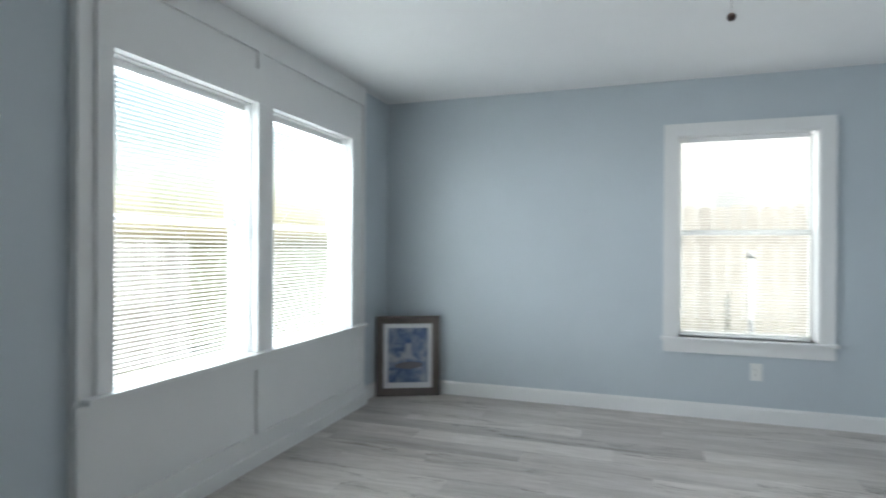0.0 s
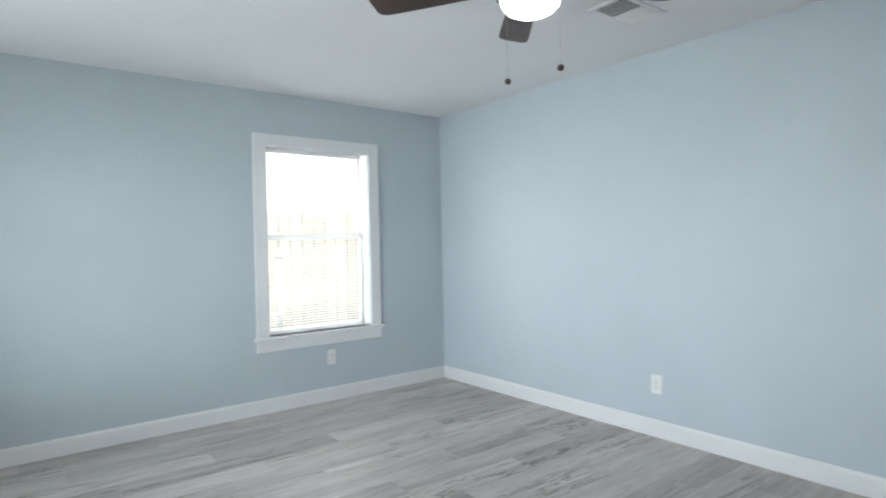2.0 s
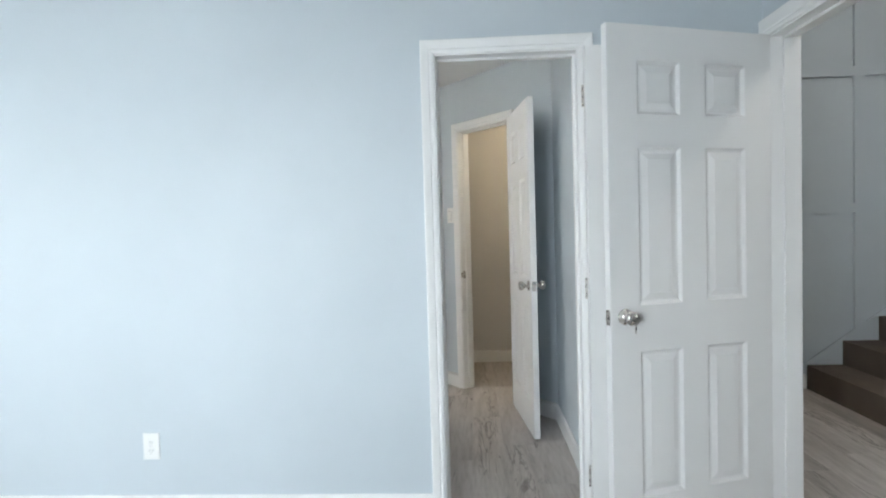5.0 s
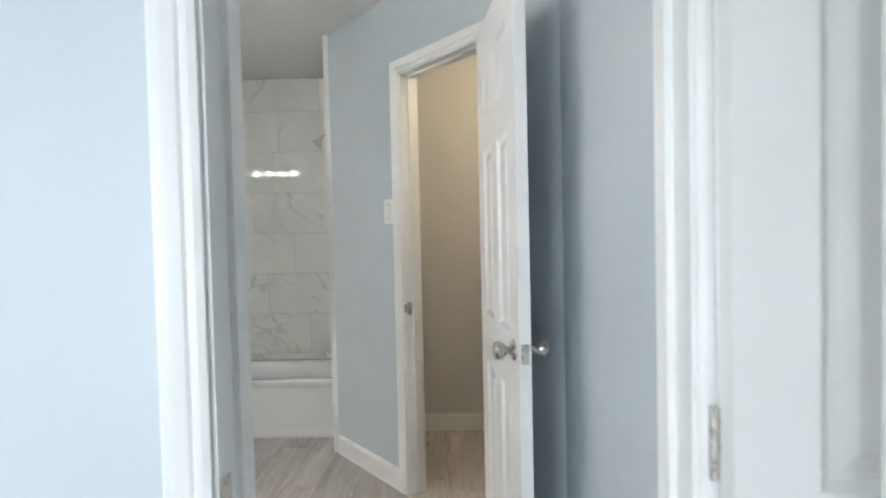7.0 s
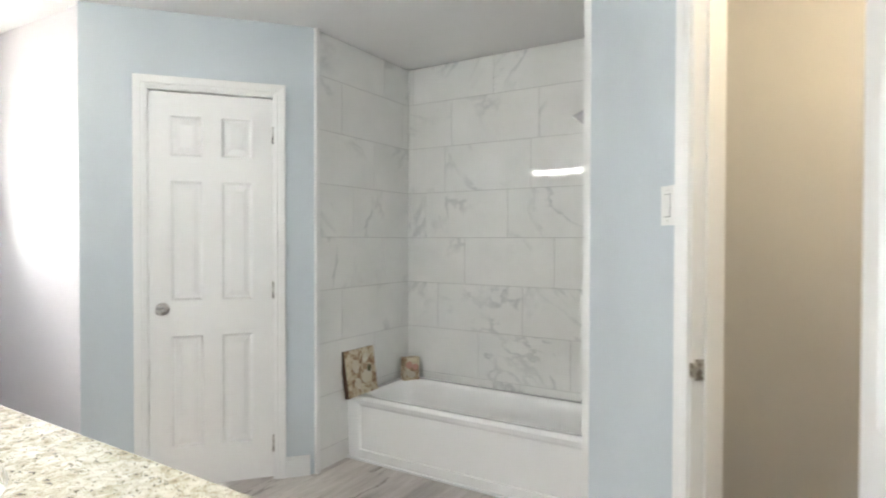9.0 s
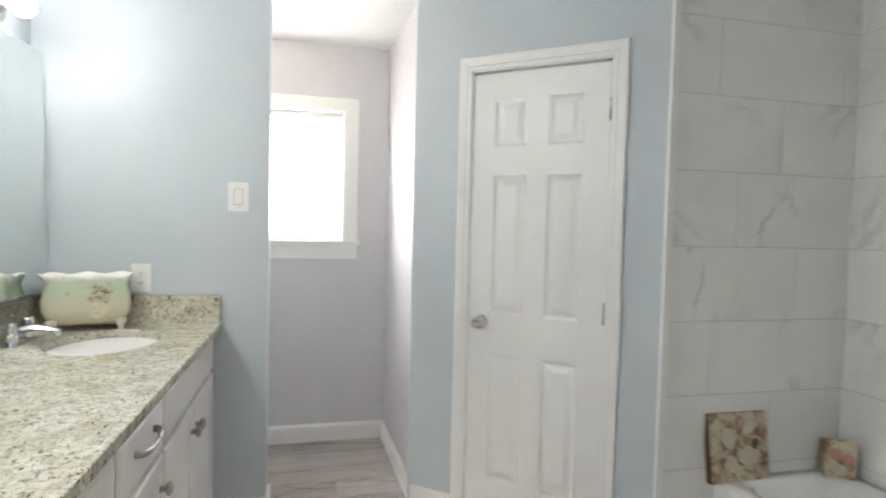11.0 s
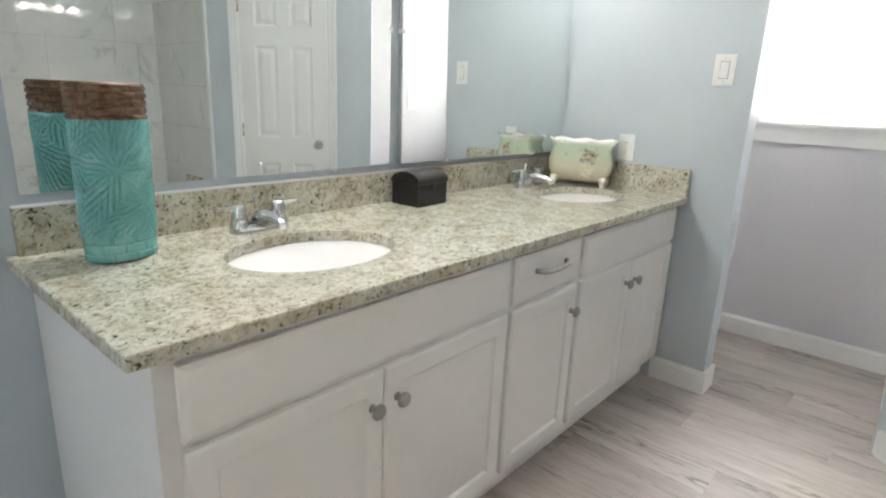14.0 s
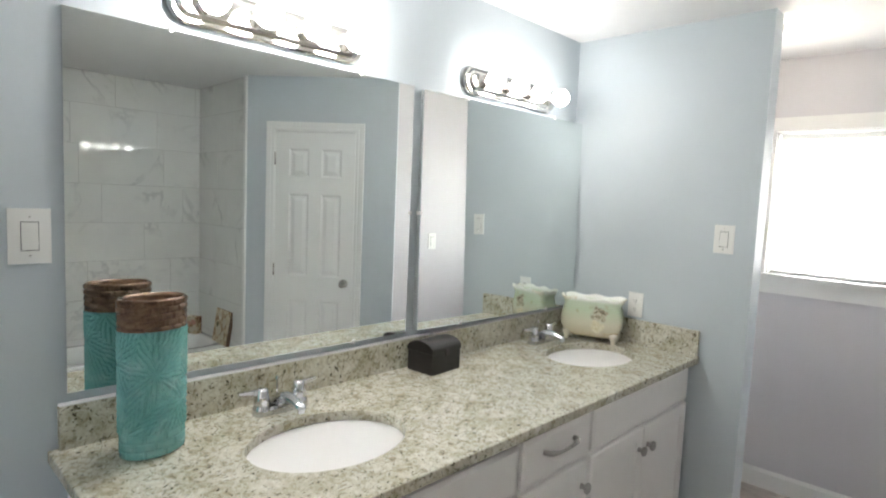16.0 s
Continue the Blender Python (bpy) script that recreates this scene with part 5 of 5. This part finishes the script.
cv = thing("canvas_print", Matrix.Translation((4.672, 2.892, TH)) @ Matrix.Rotation(radians(-9), 4, "X") @ Matrix.Rotation(radians(2), 4, "Z"), "brown and cream shell canvas print leaning on the tiles", "picture")
part("canvas", boxes((0, 0, 0, 0.28, 0.030, 0.27)), canvas_material("brown_shell_print", 1.3), cv, "", 0.003)
part("canvas_edge", boxes((-0.001, 0.002, -0.001, 0.006, 0.031, 0.271), (0.264, 0.002, -0.001, 0.271, 0.031, 0.271), (0.006, 0.002, 0.264, 0.264, 0.031, 0.271)), painted("dark_brown_canvas_edge", (0.14, 0.08, 0.05), 0.6, 0.3, 0.2, 60), cv, "dark brown canvas edge")
for a, b, r, mat in ((0.09, 0.17, 0.04, PETAL), (0.18, 0.10, 0.048, PETAL), (0.10, 0.07, 0.036, PETAL), (0.215, 0.14, 0.026, LEAFD), (0.19, 0.21, 0.032, GILT)):
    part("shell_motif", lathe(bmesh.new(), [(0, 0.0012), (r * 0.7, 0.001), (r, 0)], 11, 1, 0.75, m=Matrix.Translation((a, 0, b)) @ Matrix.Rotation(radians(90), 4, "X") @ Matrix.Rotation(a * 20, 4, "Z")), mat, cv)
blk = thing("painted_block", Matrix.Translation((5.25, 2.87, TH)) @ Matrix.Rotation(radians(-30), 4, "Z"), "small coral and cream painted block on the tub deck", "ornament")
part("block", boxes((-0.055, -0.03, 0, 0.055, 0.03, 0.145)), canvas_material("coral_floral_print", 4.1), blk, "", 0.006)
CORAL = painted("painted_coral_petal", (0.62, 0.34, 0.26), 0.4, 0.2, 0, 30)
for a, b, r, mat in ((-0.02, 0.10, 0.026, CORAL), (0.025, 0.085, 0.022, CORAL), (0.0, 0.035, 0.024, PETAL), (-0.03, 0.05, 0.018, PETAL)):
    part("flower_motif", lathe(bmesh.new(), [(0, 0.002), (r * 0.7, 0.0015), (r, 0)], 9, m=Matrix.Translation((a, -0.03, b)) @ Matrix.Rotation(radians(90), 4, "X")), mat, blk)

# ---------- lamps in the closet and toilet room, added fill in the hall niche ---
def ceiling_bulb(name, x, y, mat, label, drop=0.0):
    c = thing(name, Matrix.Translation((x, y, H - drop)), label, "ceiling lamp")
    part("holder", lathe(bmesh.new(), [(0, 0), (0.055, 0), (0.055, -0.012), (0.03, -0.03), (0.022, -0.045), (0, -0.045)], 24), PLASTIC, c, "white porcelain lamp holder", smooth=True)
    part("bulb", lathe(bmesh.new(), [(0.014, -0.045), (0.018, -0.06), (0.030, -0.085), (0.030, -0.105), (0.018, -0.122), (0, -0.127)], 20), mat, c, "lit bulb", smooth=True)


ceiling_bulb("closet_lamp", 3.85, 0.25, WARMBULB, "bare warm bulb on the closet ceiling")
# unseen bulb added to lift the dark hall closet
ceiling_bulb("hall_closet_lamp", 4.45, -1.0, glowing("warm_fill_bulb", (1.0, 0.80, 0.56), 62.0), "unseen warm bulb added to light the hall closet")
ceiling_bulb("toilet_room_lamp", 2.86, 3.93, glowing("lit_soft_bulb", (1.0, 0.86, 0.70), 42.0), "small lit ceiling lamp in the toilet room")

# ---------- hall: stairs, battens, shelf ----------
CARPET = painted("brown_loop_carpet", (0.15, 0.115, 0.09), 0.95, 0.35, 1.0, 180, 0.006)
st = thing("staircase", Matrix.Translation((2.75, -1.62, 0)), "carpeted brown stairs rising beside the batten wall", "stairs", kind="structure")
for k in range(6):
    bm = boxes((0.0, -0.26 * (k + 1) - 0.02, 0.0 if k == 0 else 0.18 * k - 0.01, 1.03, -0.26 * k + 0.018, 0.18 * (k + 1)))
    part("step", bm, CARPET, st, "brown carpeted step", 0.014)
bm = bmesh.new()
slope = [(0.02, 0.0), (0.02, 0.20), (-1.45, 1.22), (-1.45, 0.9), (-0.2, 0.0)]
a = [bm.verts.new((1.032, y, z)) for y, z in slope]
b = [bm.verts.new((1.046, y, z)) for y, z in slope]
bm.faces.new(a)
bm.faces.new(b[::-1])
for i in range(len(slope)):
    bm.faces.new([a[i], a[(i + 1) % len(slope)], b[(i + 1) % len(slope)], b[i]])
part("stringer", bm, BLUE, st, "blue painted sloping skirt board")
bat = thing("batten_panelling", Matrix.Identity(4), "blue painted board and batten grid on the stair wall", "wall panelling", kind="structure")
for z in (1.315, 2.315):
    part("rail", boxes((3.778, -3.09, z, 3.7995, -1.50, z + 0.07)), BLUE, bat, "", 0.001)
for y in (-1.53, -1.99, -2.48, -2.97):
    for z0, z1 in ((0.0, 1.315), (1.385, 2.315), (2.385, HALL_TOP - 0.01)):
        part("batten", boxes((3.779, y - 0.038, z0, 3.7995, y + 0.038, z1)), BLUE, bat, "", 0.001)
shf = thing("hall_shelf", Matrix.Identity(4), "beige painted closet shelf rail in the hall closet", "shelf")
part("shelf_board", boxes((4.55, -1.545, 2.05, 4.895, -0.45, 2.07)), BEIGE, shf)
part("cleat", boxes((4.875, -1.545, 1.05, 4.898, -0.45, 1.15)), BEIGE, shf)

# ---------- outdoors ----------
GRASS = painted("dry_grass", (0.20, 0.19, 0.10), 0.9, 0.4, 0.6, 25, 0.02)


def cedar_material():
    m, nt, p = material("weathered_cedar")
    rnd = nt.nodes.new("ShaderNodeObjectInfo").outputs["Random"]
    tone = ramp(nt, rnd, [(0.0, (0.46, 0.42, 0.38)), (0.4, (0.60, 0.56, 0.51)), (0.75, (0.69, 0.65, 0.60)), (1.0, (0.55, 0.51, 0.47))])
    v = coords(nt, (9, 9, 0.8), world_space=False)
    grain = ramp(nt, noise_tex(nt, v, 3, 5, 0.65, 0.6), [(0.3, (0.62, 0.60, 0.58)), (0.65, (1, 1, 1))])
    nt.links.new(mix(nt, 1.0, tone, grain, "MULTIPLY"), p.inputs["Base Color"])
    p.inputs["Roughness"].default_value = 0.8
    return m


PICKET = cedar_material()
SIDING = painted("white_siding", (0.84, 0.84, 0.84), 0.6, 0.05, 0.1, 30)
ROOF = painted("grey_shingle", (0.48, 0.49, 0.51), 0.85, 0.25, 0.6, 40, 0.01)
tagged(part("ground", boxes((-400, -400, -0.7, 400, 400, -0.45)), GRASS), "dry lawn round the house", "ground", kind="structure")


def fence(m, length, h, label):
    f = thing("wooden_fence", m, label, "fence", "garden fence")
    me = None
    n = int(length / 0.145)
    for k in range(n):
        if me is None:
            bm = bmesh.new()
            pts = [(0, 0), (0.130, 0), (0.130, h - 0.03), (0.10, h), (0.030, h), (0, h - 0.03)]
            a = [bm.verts.new((x, 0, z)) for x, z in pts]
            b = [bm.verts.new((x, 0.018, z)) for x, z in pts]
            bm.faces.new(a)
            bm.faces.new(b[::-1])
            for i in range(6):
                bm.faces.new([a[i], a[(i + 1) % 6], b[(i + 1) % 6], b[i]])
            me = finish("picket", bm, PICKET)
        p = new("picket", me)
        p.parent = f
        p.matrix_local = Matrix.Translation((k * 0.145, 0.004 * math.sin(k * 2.3), 0.012 * math.sin(k * 1.7)))
    for z in (0.3, h - 0.4):
        part("rail", boxes((0, 0.02, z, n * 0.145, 0.058, z + 0.085)), PICKET, f)


# added bulb, out of view, that brightens the hall; no known source
ceiling_bulb("hall_lamp", 1.0, -1.7, glowing("neutral_fill_bulb", (1.0, 0.95, 0.9), 520.0), "unseen fill lamp added to brighten the tall hall", H - HALL_TOP)


fence(Matrix.Translation((-3.5, 6.6, -0.45)), 9.5, 2.1, "weathered cedar picket fence behind the house")
fence(Matrix.Translation((-6.4, -1.0, -0.45)) @ Matrix.Rotation(radians(90), 4, "Z"), 8.0, 1.7, "weathered cedar picket fence beside the house")
pipe = thing("vent_pipe", Matrix.Translation((0.998, 6.25, -0.45)), "white plastic vent pipe standing before the fence", "pipe")
part("pipe", lathe(bmesh.new(), [(0, 0), (0.027, 0), (0.027, 1.60), (0.022, 1.60), (0.022, 1.50), (0, 1.50)], 20), SIDING, pipe, smooth=True)
part("cap", lathe(bmesh.new(), [(0.028, 1.57), (0.032, 1.57), (0.032, 1.632), (0.028, 1.637), (0, 1.637)], 20), SIDING, pipe, smooth=True)
nb = thing("neighbour_house", Matrix.Translation((3.2, 15.0, -0.45)), "white sided neighbour house with a grey gable roof", "house")
part("wall", boxes((-5.2, 0, 0, 4.0, 5, 4.9)), SIDING, nb)
bm = bmesh.new()
pts = [(-5.6, -0.4, 4.9), (-0.6, -0.4, 7.4), (4.4, -0.4, 4.9)]
a = [bm.verts.new(p) for p in pts]
b = [bm.verts.new((x, 5.4, z)) for x, y, z in pts]
bm.faces.new(a)
bm.faces.new(b[::-1])
for i in range(3):
    bm.faces.new([a[i], a[(i + 1) % 3], b[(i + 1) % 3], b[i]])
part("roof", bm, ROOF, nb)
for x in (-1.6, 1.4):
    w = part("window", boxes((x, -0.03, 2.15, x + 0.9, 0.0, 3.1)), TRIM, nb, "white framed window")
    part("pane", boxes((x + 0.07, -0.034, 2.22, x + 0.83, -0.03, 3.03)), plain("curtained_pane", (0.52, 0.53, 0.56), 0.15), w, "pale curtained window pane")

# ---------- tiles and planks ----------
tile_no = 0
tile_meshes = {}


def tile_wall(name, p0, p1, offs, label):
    """Running-bond marble tiles on the wall line p0 to p1, room to its right."""
    m, length = along(p0, p1)
    w = thing(name, m, label, "tiling", kind="structure")
    zs = [0.0, 0.111, 0.407, 0.703, 0.999, 1.295, 1.591, 1.887, 2.183, H - 0.004]
    part("grout", boxes((0, -0.0115, 0.0, length, -0.004, H - 0.003)), GROUT, w)
    g = 0.0011
    for j in range(len(zs) - 1):
        s = -offs[j % len(offs)]
        while s < length:
            a, b = max(s, 0), min(s + 0.60, length)
            if b - a > 0.02:
                key = (round(b - a, 3), round(zs[j + 1] - zs[j], 3))
                if key not in tile_meshes:
                    bm = bmesh.new()
                    ww, hh, e = key[0] - 2 * g, key[1] - 2 * g, 0.0012
                    rows = [[bm.verts.new((x, y, z)) for x, z in ((i, i), (ww - i, i), (ww - i, hh - i), (i, hh - i))] for i, y in ((0, -0.008), (0, -0.0118), (e, -0.013))]
                    for r0, r1 in zip(rows, rows[1:]):
                        for k in range(4):
                            bm.faces.new([r0[k], r0[(k + 1) % 4], r1[(k + 1) % 4], r1[k]])
                    bm.faces.new(rows[-1])
                    tile_meshes[key] = finish("tile", bm, TILE)
                t = new("tile", tile_meshes[key])
                t.parent = w
                t.matrix_local = Matrix.Translation((a + g, 0.0004 * math.sin(7.3 * a + j), zs[j] + g))
            s += 0.60
    return w


tile_wall("tile_wall_east", (5.35, 2.96), (5.35, 1.425), (0.25, 0.55, 0.05, 0.35, 0.15, 0.45, 0.3), "white marble-look tiles in running bond along the tub")
tile_wall("tile_wall_north", (4.473, 2.96), (5.35, 2.96), (0.0, 0.3, 0.1, 0.4), "white marble-look tiles at the tub end")
tile_wall("tile_wall_south", (5.35, 1.425), (4.50, 1.425), (0.2, 0.5, 0.1, 0.4), "white marble-look tiles at the shower end")

PLW, PLL = 0.182, 1.22
plank_meshes = {}


def planks(x0, x1, y0, y1, keep):
    j0, j1 = math.floor(y0 / PLW), math.ceil(y1 / PLW)
    for j in range(j0, j1):
        off = (j * 0.4137 * PLL) % PLL
        i = math.floor((x0 - off) / PLL)
        while off + i * PLL < x1:
            a, b = max(off + i * PLL, x0), min(off + (i + 1) * PLL, x1)
            ya, yb = max(j * PLW, y0), min((j + 1) * PLW, y1)
            i += 1
            if b - a < 0.03 or yb - ya < 0.01 or not keep((a + b) / 2, (ya + yb) / 2):
                continue
            key = (round(b - a, 3), round(yb - ya, 3))
            if key not in plank_meshes:
                bm = bmesh.new()
                e, g = 0.0016, 0.0003
                rows = [[bm.verts.new((x, y, z)) for x, y in ((g + q, g + q), (key[0] - g - q, g + q), (key[0] - g - q, key[1] - g - q), (g + q, key[1] - g - q))] for q, z in ((0, -0.005), (0, -0.0009), (e, 0))]
                for r0, r1 in zip(rows, rows[1:]):
                    for k in range(4):
                        bm.faces.new([r0[k], r0[(k + 1) % 4], r1[(k + 1) % 4], r1[k]])
                bm.faces.new(rows[-1])
                plank_meshes[key] = finish("plank", bm, FLOOR)
            p = new("plank", plank_meshes[key])
            p.parent = subfloor
            p.location = (a, ya, 0)


planks(XW, WB1 + 0.01, YS - 0.12, YN, lambda x, y: True)
planks(WB1 + 0.01, 5.0, -0.35, 4.58, lambda x, y: True)
planks(-0.6, 5.0, -2.0, YS - 0.12, lambda x, y: x > 0.2)
